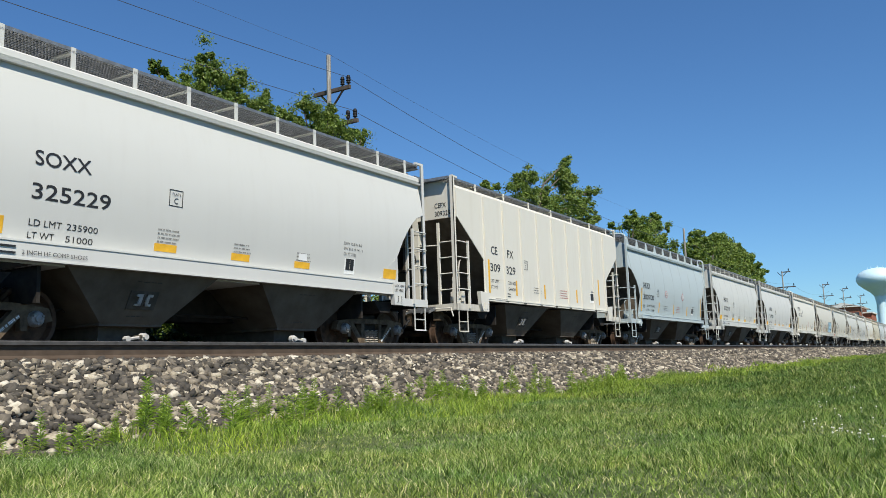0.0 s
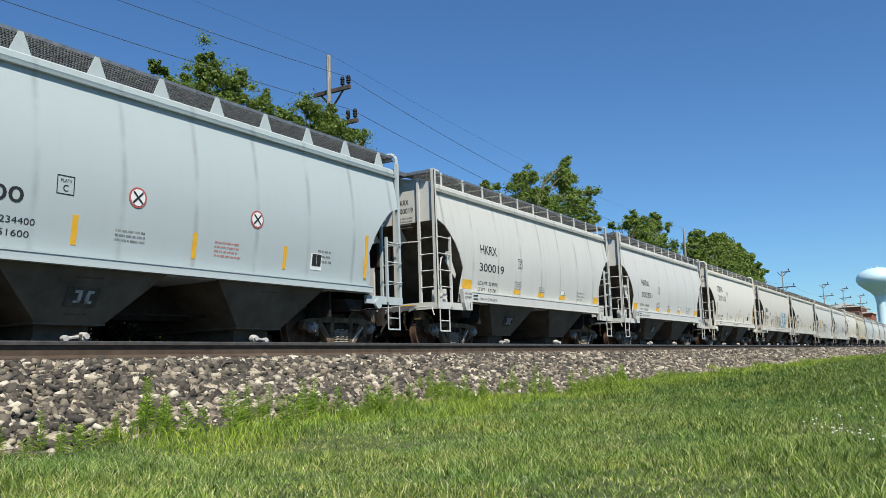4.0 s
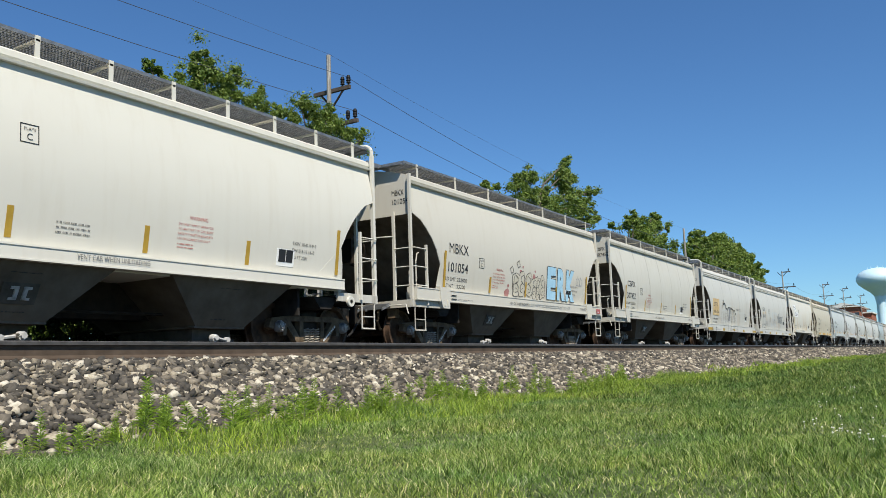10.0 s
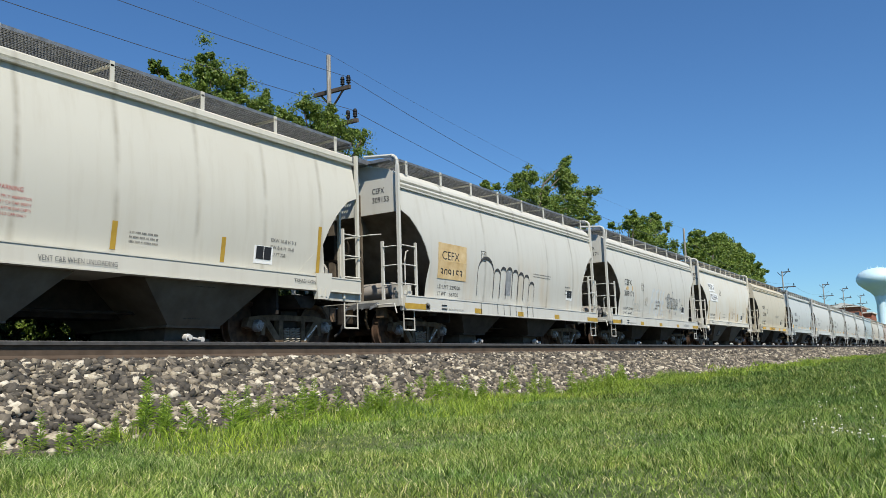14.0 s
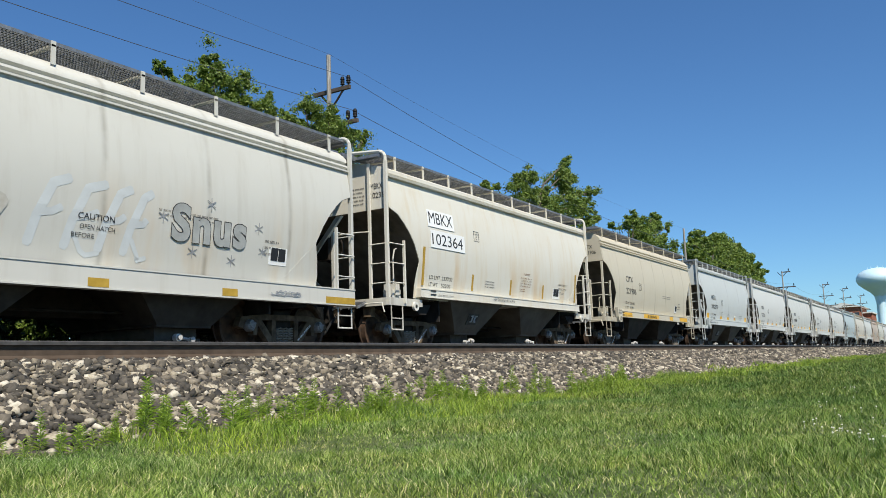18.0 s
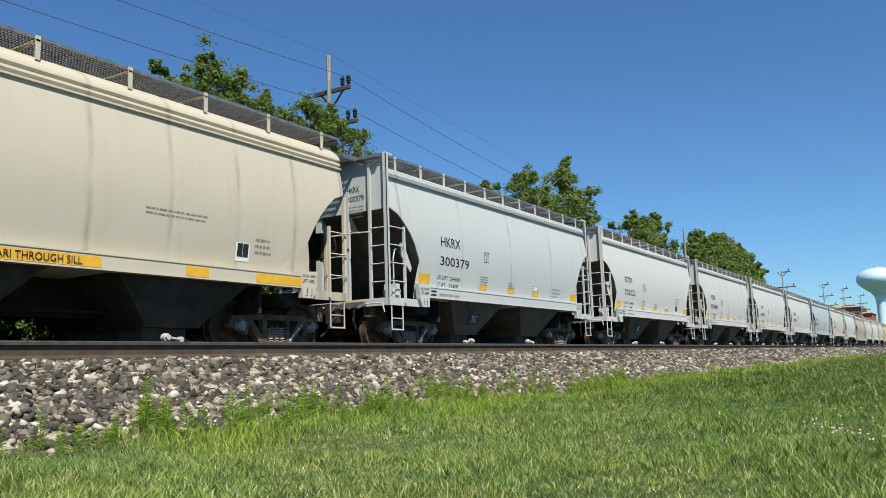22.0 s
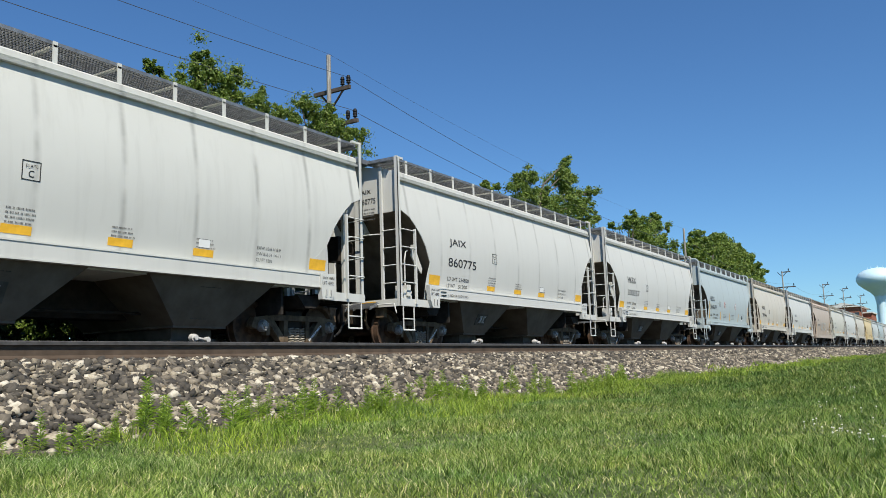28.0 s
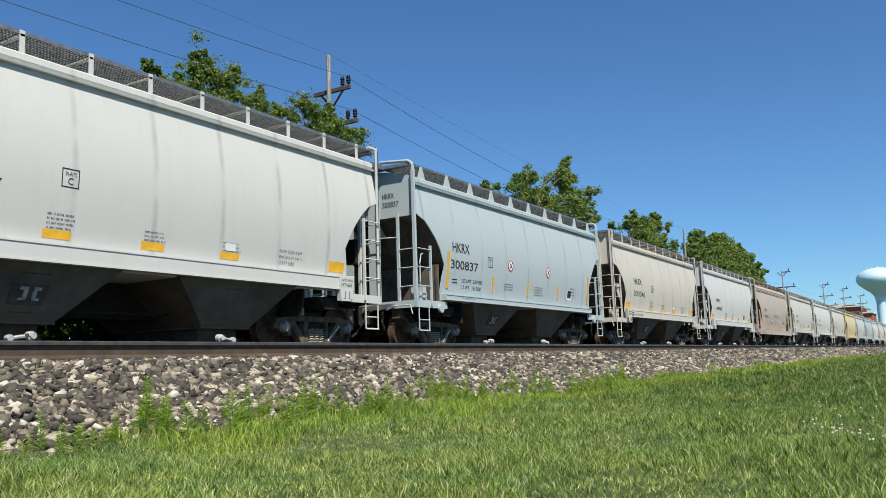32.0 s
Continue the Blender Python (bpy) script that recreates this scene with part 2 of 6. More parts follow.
def lawn_blade():
    """Grass: colour by blade, in bluish, olive and dry patches; darker towards +x and towards low y."""
    m, n, l, b = material("grass_blade", (0.2, 0.3, 0.04), 0.7)
    geo, tc, sp = n.new("ShaderNodeNewGeometry"), n.new("ShaderNodeTexCoord"), n.new("ShaderNodeSeparateXYZ")
    c = ramp(n, l, geo.outputs["Random Per Island"], [(0.0, (0.045, 0.095, 0.012)), (0.35, (0.145, 0.228, 0.030)), (0.68, (0.25, 0.34, 0.072)), (0.87, (0.36, 0.42, 0.145)), (1.0, (0.64, 0.58, 0.35))]).outputs[0]
    hue = ramp(n, l, noise_node(n, l, 0.9, 3).outputs[0], [(0.34, (0.78, 0.92, 0.92)), (0.50, (1.0, 1.0, 0.97)), (0.68, (1.18, 1.05, 1.05))])
    c = mix(n, l, 1.0, c, hue.outputs[0], "MULTIPLY")
    spot = ramp(n, l, noise_node(n, l, 4.5, 4).outputs[0], [(0.36, (0.55, 0.62, 0.55)), (0.55, (1.0, 1.0, 1.0)), (0.72, (1.22, 1.12, 1.1))])
    c = mix(n, l, 1.0, c, spot.outputs[0], "MULTIPLY")
    l.new(tc.outputs["Object"], sp.inputs[0])
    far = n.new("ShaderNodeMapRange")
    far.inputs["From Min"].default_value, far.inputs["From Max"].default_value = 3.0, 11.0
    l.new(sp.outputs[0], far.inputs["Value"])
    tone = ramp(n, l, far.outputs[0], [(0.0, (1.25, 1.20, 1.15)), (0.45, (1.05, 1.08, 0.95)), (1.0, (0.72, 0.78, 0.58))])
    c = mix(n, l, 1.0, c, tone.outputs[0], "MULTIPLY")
    # tone drops a little towards low y
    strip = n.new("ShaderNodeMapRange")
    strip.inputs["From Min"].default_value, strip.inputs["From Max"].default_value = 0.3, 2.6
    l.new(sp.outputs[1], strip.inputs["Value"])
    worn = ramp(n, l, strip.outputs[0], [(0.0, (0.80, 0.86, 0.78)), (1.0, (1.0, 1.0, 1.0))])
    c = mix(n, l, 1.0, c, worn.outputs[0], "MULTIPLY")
    l.new(c, b.inputs["Base Color"])
    t, ms = n.new("ShaderNodeBsdfTranslucent"), n.new("ShaderNodeMixShader")
    l.new(c, t.inputs[0])
    ms.inputs[0].default_value = 0.22
    l.new(b.outputs[0], ms.inputs[1])
    l.new(t.outputs[0], ms.inputs[2])
    l.new(ms.outputs[0], n["Material Output"].inputs[0])
    return m


BLADE = lawn_blade()
EDGEBLADE = islands("edge_grass_blade", [(0.0, (0.12, 0.20, 0.02)), (0.5, (0.29, 0.41, 0.035)), (0.9, (0.42, 0.51, 0.06)), (1.0, (0.55, 0.50, 0.2))], 0.7, 0.3, (1.5, (0.7, 0.8, 0.8), (1.1, 1.05, 1.0)))
WEEDLEAF = islands("weed_leaf", [(0.0, (0.22, 0.34, 0.03)), (1.0, (0.46, 0.58, 0.09))], 0.55, 0.40)
STEM = noisy("weed_stem", (0.10, 0.15, 0.03), (0.18, 0.24, 0.06), 30, 0.7, 0, 0)
LEAF = islands("tree_leaf", [(0.0, (0.070, 0.125, 0.018)), (0.5, (0.14, 0.215, 0.03)), (1.0, (0.27, 0.34, 0.065))], 0.55, 0.36)
HATCH = noisy("hatch_grey", (0.05, 0.042, 0.032), (0.11, 0.095, 0.075), 5, 0.7)
# leaf green darkened to stand for the shade of the train
BUSHLEAF = islands("shaded_bush_leaf", [(0.0, (0.028, 0.052, 0.012)), (0.6, (0.055, 0.090, 0.020)), (1.0, (0.13, 0.17, 0.05))], 0.5, 0.2)
# ---- ground ----
def ground_height(x, y):
    """Lawn: nearly flat, rising to the foot of the ballast."""
    return 0.02 * np.sin(x * 0.7 + 1.3) * np.sin(y * 0.9) + 0.015 * np.sin(x * 1.9 + y * 1.3) + 0.10 * np.clip((y - 2.6) / 1.9, 0, 1) ** 2 * (y < 9)


LAWN = lawn_soil()
xs = np.concatenate([[-600, -200, -60, -20], np.arange(-8, 40, 0.5), np.arange(40, 120, 4), [150, 200, 300, 500, 900, 1500, 3000]])
ys = np.concatenate([[-1500, -500, -200, -80, -40, -20], np.arange(-12, 6, 0.4), [6.5, 9, 12, 15, 20, 30, 60, 120, 300, 800, 3000]])
gx, gy = np.meshgrid(xs, ys, indexing="ij")
gz = ground_height(gx, gy)
idx = np.arange(gx.size).reshape(gx.shape)
quads = np.stack([idx[:-1, :-1], idx[1:, :-1], idx[1:, 1:], idx[:-1, 1:]], -1).reshape(-1, 4)
ground = tagged(new("ground", raw_mesh("ground", np.stack([gx, gy, gz], -1).reshape(-1, 3), quads, LAWN, True)), kind="structure")

bed_prof = [(4.10, -0.05), (4.45, 0.08), (5.55, 0.575), (6.0, 0.59), (8.9, 0.61), (12.8, 0.61), (14.4, -0.05)]
bed = part("ballast_bed", Geo().prism(bed_prof, lambda a, b, s: (-60 + 1500 * s, a, b)), BED)
tagged(bed, kind="structure")


def bed_height(y):
    return np.interp(y, [a for a, b in bed_prof], [b for a, b in bed_prof])


def stones(n, x0, x1, y0, y1, size, seed, solid):
    """n crushed stones strewn over a strip of the ballast shoulder."""
    rs = np.random.RandomState(seed)
    k = len(solid[0])
    px, py = rs.uniform(x0, x1, n), rs.uniform(y0, y1, n)
    s = size * np.clip(rs.lognormal(0, 0.34, n), 0.5, 1.9)
    pz = bed_height(py) + s * rs.uniform(-0.1, 0.5, n)
    q = rs.normal(size=(n, 4))
    q /= np.linalg.norm(q, axis=1)[:, None]
    w, x, y, z = q.T
    rot = np.stack([1 - 2 * (y * y + z * z), 2 * (x * y - z * w), 2 * (x * z + y * w), 2 * (x * y + z * w), 1 - 2 * (x * x + z * z), 2 * (y * z - x * w), 2 * (x * z - y * w), 2 * (y * z + x * w), 1 - 2 * (x * x + y * y)], -1).reshape(n, 3, 3)
    shape = np.array(solid[0])[None] * (1 + rs.uniform(-0.38, 0.38, (n, k, 3)))
    shape = shape * np.stack([rs.uniform(0.9, 1.6, n), rs.uniform(0.7, 1.1, n), rs.uniform(0.32, 0.7, n)], -1)[:, None, :]
    v = np.einsum("nij,nkj->nki", rot, shape) * s[:, None, None]
    flat = np.stack([np.ones(n), np.ones(n), np.full(n, 0.75)], -1)[:, None, :]
    v = v * flat + np.stack([px, py, pz], -1)[:, None, :]
    f = np.array(solid[1])[None] + (np.arange(n) * k)[:, None, None]
    return v.reshape(-1, 3), f.reshape(-1, 3)


CUBE = ([(x, y, z) for x in (-1, 1) for y in (-1, 1) for z in (-1, 1)], [(0, 1, 3), (0, 3, 2), (4, 6, 7), (4, 7, 5), (0, 4, 5), (0, 5, 1), (2, 3, 7), (2, 7, 6), (0, 2, 6), (0, 6, 4), (1, 5, 7), (1, 7, 3)])
OCT = ([(1, 0, 0), (-1, 0, 0), (0, 1, 0), (0, -1, 0), (0, 0, 1), (0, 0, -1)], [(0, 2, 4), (2, 1, 4), (1, 3, 4), (3, 0, 4), (2, 0, 5), (1, 2, 5), (3, 1, 5), (0, 3, 5)])
vs, fs, k0 = [], [], 0
for n, x0, x1, y0, y1, size, solid in ((29000, 0.5, 11, 4.2, 6.3, 0.0212, CUBE), (25000, 11, 24, 4.2, 6.3, 0.0235, CUBE), (17000, 24, 60, 4.2, 6.3, 0.034, CUBE), (9000, 60, 160, 4.2, 6.36, 0.065, OCT), (3000, 160, 420, 4.2, 6.36, 0.18, OCT), (2500, 1, 12, 6.6, 7.9, 0.026, CUBE)):
    v, f = stones(n, x0, x1, y0, y1, size, k0 + 5, solid)
    vs.append(v)
    fs.append(f + k0)
    k0 += len(v)
ballast = new("ballast_stones", raw_mesh("ballast_stones", np.concatenate(vs), np.concatenate(fs), GRAVEL))
tagged(ballast, "grey and tan crushed stone ballast beside the rail", "ballast", kind="stuff")


# the stones nearest the eye, one by one
rs = np.random.RandomState(77)
PICK = []
for k in range(6):
    v, f = stones(1, 0, 0, 0, 0, 0.029, 300 + k, CUBE)
    PICK.append(raw_mesh("stone", v - v.mean(0), f, GRAVEL_ONE))
for k in range(300):
    y = rs.uniform(4.4, 5.7)
    x = 1.2 + y * 0.30 + rs.uniform(0, 4.5)
    ob = part("stone", PICK[k % 6], GRAVEL_ONE, bed, place=pose(x, y, float(bed_height(y)) + 0.022, *rs.uniform(0, 360, 3)) @ Matrix.Scale(rs.uniform(0.55, 1.0), 4))


# ---- rails ----
for c in (NEAR, FAR):
    for s in (-1, 1):
        y = c + s * 0.755
        r = new("rail")
        r.location = (0, y, RAIL)
        tagged(r, "rust-brown steel rail with a worn bright head on ballast", "rail", "rails of the two tracks")
        part("rail_head", Geo().prism([(0.0, 0.0), (0.034, -0.004), (0.037, -0.012), (0.037, -0.036), (0.012, -0.046), (-0.012, -0.046), (-0.037, -0.036), (-0.037, -0.012), (-0.034, -0.004)], lambda a, b, q: (-60 + 1500 * q, a, b)), HEAD, r, "dull grey worn rail head")
        part("rail_web", Geo().prism([(0.012, -0.046), (0.009, -0.075), (0.009, -0.125), (0.028, -0.142), (0.072, -0.154), (0.072, -0.170), (-0.072, -0.170), (-0.072, -0.154), (-0.028, -0.142), (-0.009, -0.125), (-0.009, -0.075), (-0.012, -0.046)], lambda a, b, q: (-60 + 1500 * q, a, b)), RAILWEB, r)


# ---- lawn ----
def blades(n, x0, x1, lo, hi, h, w, seed, lean_by=0.8):
    """n grass blades between two edges lo(x) and hi(x), each a bent two-piece strip."""
    rs = np.random.RandomState(seed)
    px = rs.uniform(x0, x1, n)
    a, b = lo(px), hi(px)
    py = a + (b - a) * rs.uniform(0, 1, n)
    keep = b > a
    px, py = px[keep], py[keep]
    n = len(px)
    tuft = 0.75 + 0.5 * np.clip(np.sin(px * 2.1 + 1.7 * np.sin(py * 1.7)) * np.sin(py * 2.6 + px * 0.6), -0.6, 1)
    hh = h * tuft * rs.uniform(0.5, 1.35, n)
    ww = w * rs.uniform(0.6, 1.3, n)
    pz = np.where(py > 4.3, np.maximum(bed_height(py), ground_height(px, py)), ground_height(px, py)) - 0.01
    turn, tip = rs.uniform(0, 6.283, n), rs.uniform(0, 6.283, n)
    bend = hh * lean_by * rs.uniform(0.2, 1.6, n)
    dx, dy = np.cos(turn) * ww, np.sin(turn) * ww
    tx, ty = np.cos(tip) * bend, np.sin(tip) * bend
    v = np.empty((n, 5, 3))
    v[:, 0] = np.stack([px - dx, py - dy, pz], -1)
    v[:, 1] = np.stack([px + dx, py + dy, pz], -1)
    v[:, 2] = np.stack([px - dx * 0.8 + tx * 0.35, py - dy * 0.8 + ty * 0.35, pz + hh * 0.6], -1)
    v[:, 3] = np.stack([px + dx * 0.8 + tx * 0.35, py + dy * 0.8 + ty * 0.35, pz + hh * 0.6], -1)
    v[:, 4] = np.stack([px + tx, py + ty, pz + hh], -1)
    f = np.array([(0, 1, 3), (0, 3, 2), (2, 3, 4)])[None] + (np.arange(n) * 5)[:, None, None]
    return v.reshape(-1, 3), f.reshape(-1, 3)


def edge(x):
    """Where the lawn meets the stones."""
    return 4.42 - 0.16 * np.clip((3.6 - x) / 0.8, 0, 1) + 0.10 * np.sin(x * 1.1) + 0.07 * np.sin(x * 2.7 + 1) + 0.05 * np.sin(x * 6.1)


vs, fs, k0 = [], [], 0
for n, x0, x1, lo, hi, h, w in (
        (98000, 1.2, 4.5, lambda x: np.maximum(-1.2, -0.3 * x + 0.2), edge, 0.060, 0.0023),
        (100000, 4.5, 9, lambda x: -0.12 * x, edge, 0.064, 0.0032),
        (56000, 9, 18, lambda x: -0.06 * x, edge, 0.085, 0.0065),
        (32000, 18, 40, lambda x: -0.02 * x, edge, 0.09, 0.014),
        (20000, 40, 110, lambda x: 0.01 * x, edge, 0.10, 0.028)):
    v, f = blades(n, x0, x1, lo, hi, h, w, k0 % 9973 + 3)
    vs.append(v)
    fs.append(f + k0)
    k0 += len(v)
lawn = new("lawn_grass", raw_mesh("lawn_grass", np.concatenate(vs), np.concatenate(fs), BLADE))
tagged(lawn, "short green lawn grass with paler dry blades", "grass", kind="stuff")
v1, f1 = blades(15000, 3.2, 16, lambda x: edge(x) - 0.75 + 0.25 * np.sin(x * 1.7), lambda x: edge(x) + 0.10 + 0.08 * np.sin(x * 4.3), 0.115, 0.0036, 71, 0.6)
v2, f2 = blades(9000, 16, 50, lambda x: edge(x) - 0.8, lambda x: edge(x) + 0.12, 0.13, 0.010, 72, 0.6)
fringe = new("edge_grass", raw_mesh("edge_grass", np.concatenate([v1, v2]), np.concatenate([f1, f2 + len(v1)]), EDGEBLADE))
tagged(fringe, "taller yellow-green grass along the ballast edge", "grass", kind="stuff")


def weed_mesh(seed, h, leaf):
    """An upright weed: a stem with narrow leaves all round it."""
    rnd = random.Random(seed)
    stem = Geo().tube((0, 0, -0.02), (0.02, 0.01, h), 0.004, 4, 0.002)
    leaves = Geo()
    n = int(h * 230)
    for i in range(n):
        z = h * (0.08 + 0.92 * i / n)
        a = 2.4 * i + rnd.uniform(-0.3, 0.3)
        ln = leaf * (1.1 - 0.5 * i / n) * rnd.uniform(0.7, 1.2)
        w = 0.0055 * rnd.uniform(0.8, 1.3)
        up = rnd.uniform(0.3, 0.9)
        d, s = Vector((math.cos(a), math.sin(a), 0)), Vector((-math.sin(a), math.cos(a), 0))
        b = Vector((0.02 * z / h, 0, z))
        m = b + d * ln * 0.5 + Vector((0, 0, ln * up * 0.5))
        t = b + d * ln + Vector((0, 0, ln * up * 0.55))
        leaves.add([b, m - s * w, t, m + s * w], [(0, 1, 2), (0, 2, 3)])
    return stem.mesh("stem"), leaves.mesh("leaves")


rnd = random.Random(11)
WEEDS = [weed_mesh(40 + k, hh, ll) for k, (hh, ll) in enumerate(((0.34, 0.075), (0.26, 0.07), (0.20, 0.065), (0.14, 0.06)))]


def weed(x, y, size, k):
    top = tagged(new("weed"), "leafy bright green weed at the edge of the ballast", "weed", "weeds along the ballast edge")
    top.matrix_basis = pose(x, y, float(max(bed_height(y), ground_height(x, y))), rnd.uniform(-8, 8), rnd.uniform(-8, 8), rnd.uniform(0, 360)) @ Matrix.Scale(size, 4)
    part("stem", WEEDS[k][0], STEM, top)
    part("leaves", WEEDS[k][1], WEEDLEAF, top)


for k in range(105):
    x = 3.45 + 9.5 * rnd.random() ** 1.25
    weed(x, float(edge(x)) + rnd.uniform(-0.30, 0.22), rnd.uniform(0.6, 1.15), rnd.choice((1, 2, 2, 3, 3)))
for k in range(14):
    x = rnd.uniform(2.3, 3.3)
    weed(x, float(edge(x)) + rnd.uniform(-0.15, 0.20), rnd.uniform(0.5, 0.85), rnd.choice((2, 3)))
for x, y, s in ((3.64, 4.62, 0.95), (3.72, 4.70, 0.8), (4.45, 4.55, 0.75), (4.75, 4.6, 0.70), (5.1, 4.55, 0.85), (5.3, 4.6, 0.8), (7.1, 4.6, 0.85), (7.3, 4.55, 0.9), (8.9, 4.6, 0.9), (3.25, 4.45, 0.55), (2.75, 4.40, 0.7), (9.6, 4.6, 0.9)):
    weed(x, y, s, 0)
    weed(x + 0.08, y - 0.06, s * 0.9, 1)
    weed(x - 0.09, y - 0.03, s * 0.8, 2)

flowers = Geo()
for k in range(46):
    x = rnd.uniform(5.4, 10.5)
    y = 0.12 * x + rnd.gauss(-0.12, 0.22)
    if k < 20:
        x = rnd.uniform(4.6, 5.8)
        y = 0.34 + 0.36 * (x - 4.66) + rnd.gauss(0, 0.05)
    z = float(ground_height(x, y)) + rnd.uniform(0.045, 0.07)
    flowers.lathe([(0.001, -0.003), (0.0052, -0.001), (0.0055, 0.003), (0.003, 0.005), (0.001, 0.006)], 7, "z", (x, y, z))
    flowers.tube((x, y, z - 0.04), (x, y, z - 0.005), 0.0006, 3)
tagged(part("clover_flowers", flowers, PETAL), "small white clover heads in the lawn", "flowers", kind="stuff")
pebble = Geo().lathe([(0.002, -0.03), (0.05, -0.02), (0.06, 0.01), (0.035, 0.035), (0.002, 0.045)], 9)
for x, y, s in ((3.35, 4.36, 0.6), (3.75, 4.40, 0.5), (2.75, 4.3, 0.55)):
    tagged(part("stone", once("pebble", lambda: pebble.mesh("stone")), PALESTONE, place=pose(x, y, float(max(bed_height(y), ground_height(x, y))) + 0.02, 0, 0, 60 * x) @ Matrix.Scale(s, 4)), "pale tan stone lying among the weeds", "stone", "stray stones")


# ---- trees ----
def leaf_cloud(clumps, per, size, seed, flatten=0.75):
    """Small leaf quads strewn round clump centres (x, y, z, r)."""
    rs = np.random.RandomState(seed)
    c = np.repeat(np.array(clumps), per, axis=0)
    n = len(c)
    d = rs.normal(size=(n, 3))
    d /= np.linalg.norm(d, axis=1)[:, None]
    p = c[:, :3] + d * (c[:, 3] * np.minimum(np.abs(rs.normal(0, 0.75, n)), 1.25))[:, None] * np.array([1, 1, flatten])
    a = rs.normal(size=(n, 3))
    a /= np.linalg.norm(a, axis=1)[:, None]
    nrm = d + 0.8 * rs.normal(size=(n, 3)) + np.array([0, 0, 0.5])
    b = np.cross(nrm, a)
    b /= np.linalg.norm(b, axis=1)[:, None]
    a = np.cross(b, nrm)
    a /= np.linalg.norm(a, axis=1)[:, None]
    s = (size * rs.uniform(0.6, 1.3, n))[:, None]
    v = np.stack([p - a * s, p - b * s * 0.45 + a * s * 0.1, p + a * s, p + b * s * 0.45 + a * s * 0.1], 1)
    f = np.arange(4 * n).reshape(n, 4)
    return v.reshape(-1, 3), f


def tree(x, y, h, tops, seed, label, leaf=0.10, per=90, trunk=0.16, low=0.25, foliage=None):
    """tops: crown lobes (dx, dy, z, r). Limbs run from the trunk to each lobe."""
    rnd2 = random.Random(seed)
    t = tagged(new("tree"), label, "tree", "trees behind the tracks")
    t.location = (x, y, -0.05)
    wood = Geo()
    fork = h * low
    wood.tube((0, 0, 0), (0.05, 0, fork), trunk, 9, trunk * 0.75)
    wood.tube((0.05, 0, fork), (0.1, 0, h * 0.72), trunk * 0.75, 7, trunk * 0.3)
    clumps = []
    for dx, dy, z, r in tops:
        start = Vector((0.06, 0, min(fork + (z - fork) * 0.35, h * 0.7)))
        end = Vector((dx, dy, z))
        mid = start.lerp(end, 0.5) + Vector((0, 0, 0.12 * (end - start).length))
        wood.tube(start, mid, trunk * 0.35, 6, trunk * 0.24).tube(mid, end, trunk * 0.24, 5, trunk * 0.08)
        n = max(12, int(20 * r))
        for k in range(5):
            u = rnd2.uniform(0.25, 0.95)
            m = mid.lerp(end, u) if u > 0.5 else start.lerp(mid, 2 * u)
            clumps.append((m.x + rnd2.gauss(0, 0.25), m.y + rnd2.gauss(0, 0.25), m.z + rnd2.gauss(0, 0.25), 0.25 + 0.2 * r))
        for k in range(n):
            a = Vector((rnd2.gauss(0, 1), rnd2.gauss(0, 1), rnd2.gauss(0, 1))).normalized() * r * rnd2.uniform(0.35, 1.0)
            a = a * rnd2.uniform(0.3, 1.15)
            q = 1.0 - 0.35 * a.z / r
            clumps.append((dx + a.x * q, dy + a.y * q, z + a.z * 1.15, r * rnd2.uniform(0.18, 0.42)))
            if rnd2.random() < 0.5:
                wood.tube(end, end + a, trunk * 0.06, 4, trunk * 0.03)
    part("trunk", wood, BARK, t)
    v, f = leaf_cloud(clumps, per, leaf, seed)
    foliage = foliage or LEAF
    part("crown", raw_mesh("crown", v, f, foliage), foliage, t)
    return t


swaying = [
    tree(15.2, 17.0, 9.5, [(-1.78, 0, 8.59, 0.20), (-1.47, 0.1, 8.55, 0.17), (-1.3, 0, 8.35, 0.17), (0.12, 0, 9.46, 0.14), (-0.06, 0.1, 9.26, 0.24), (0.05, -0.1, 9.06, 0.34), (-0.3, 0, 8.89, 0.29), (-0.69, 0.1, 8.56, 0.25), (-0.15, 0, 8.5, 0.42), (0.4, 0, 8.87, 0.34), (1.41, 0.1, 9.30, 0.20), (1.35, 0, 9.05, 0.18), (0.92, 0, 8.85, 0.35), (0.77, 0.1, 8.5, 0.42), (1.37, 0, 8.44, 0.38), (1.85, 0, 8.46, 0.36), (2.43, 0.1, 8.83, 0.26), (2.43, 0, 8.48, 0.40), (2.97, 0, 8.50, 0.30), (3.36, 0, 8.44, 0.28), (3.81, 0, 8.40, 0.28), (0.2, 0.4, 7.2, 1.2), (2.4, 0.2, 7.2, 1.1), (-1.2, 0, 6.6, 1.4)], 3, "leafy green tree with several ragged tops behind the train", 0.044, 170),
    tree(18.5, 15.6, 8.4, [(-0.88, 0, 8.32, 0.19), (-0.55, 0.1, 8.35, 0.28), (-0.38, 0, 8.1, 0.35), (0.26, 0, 8.27, 0.37), (0.73, 0.1, 8.32, 0.30), (0.46, 0, 8.50, 0.18), (0.8, 0, 8.06, 0.38), (1.11, 0, 7.9, 0.32), (1.78, 0.1, 8.08, 0.20), (1.99, 0, 7.9, 0.18), (2.12, 0, 8.16, 0.12), (-0.12, 0, 7.80, 0.44), (0.4, 0, 7.1, 0.9), (1.2, 0, 6.6, 0.8), (-0.6, 0, 6.4, 1.0), (0.8, 0, 5.4, 1.1)], 5, "young green tree growing round the utility pole", 0.044, 170)]
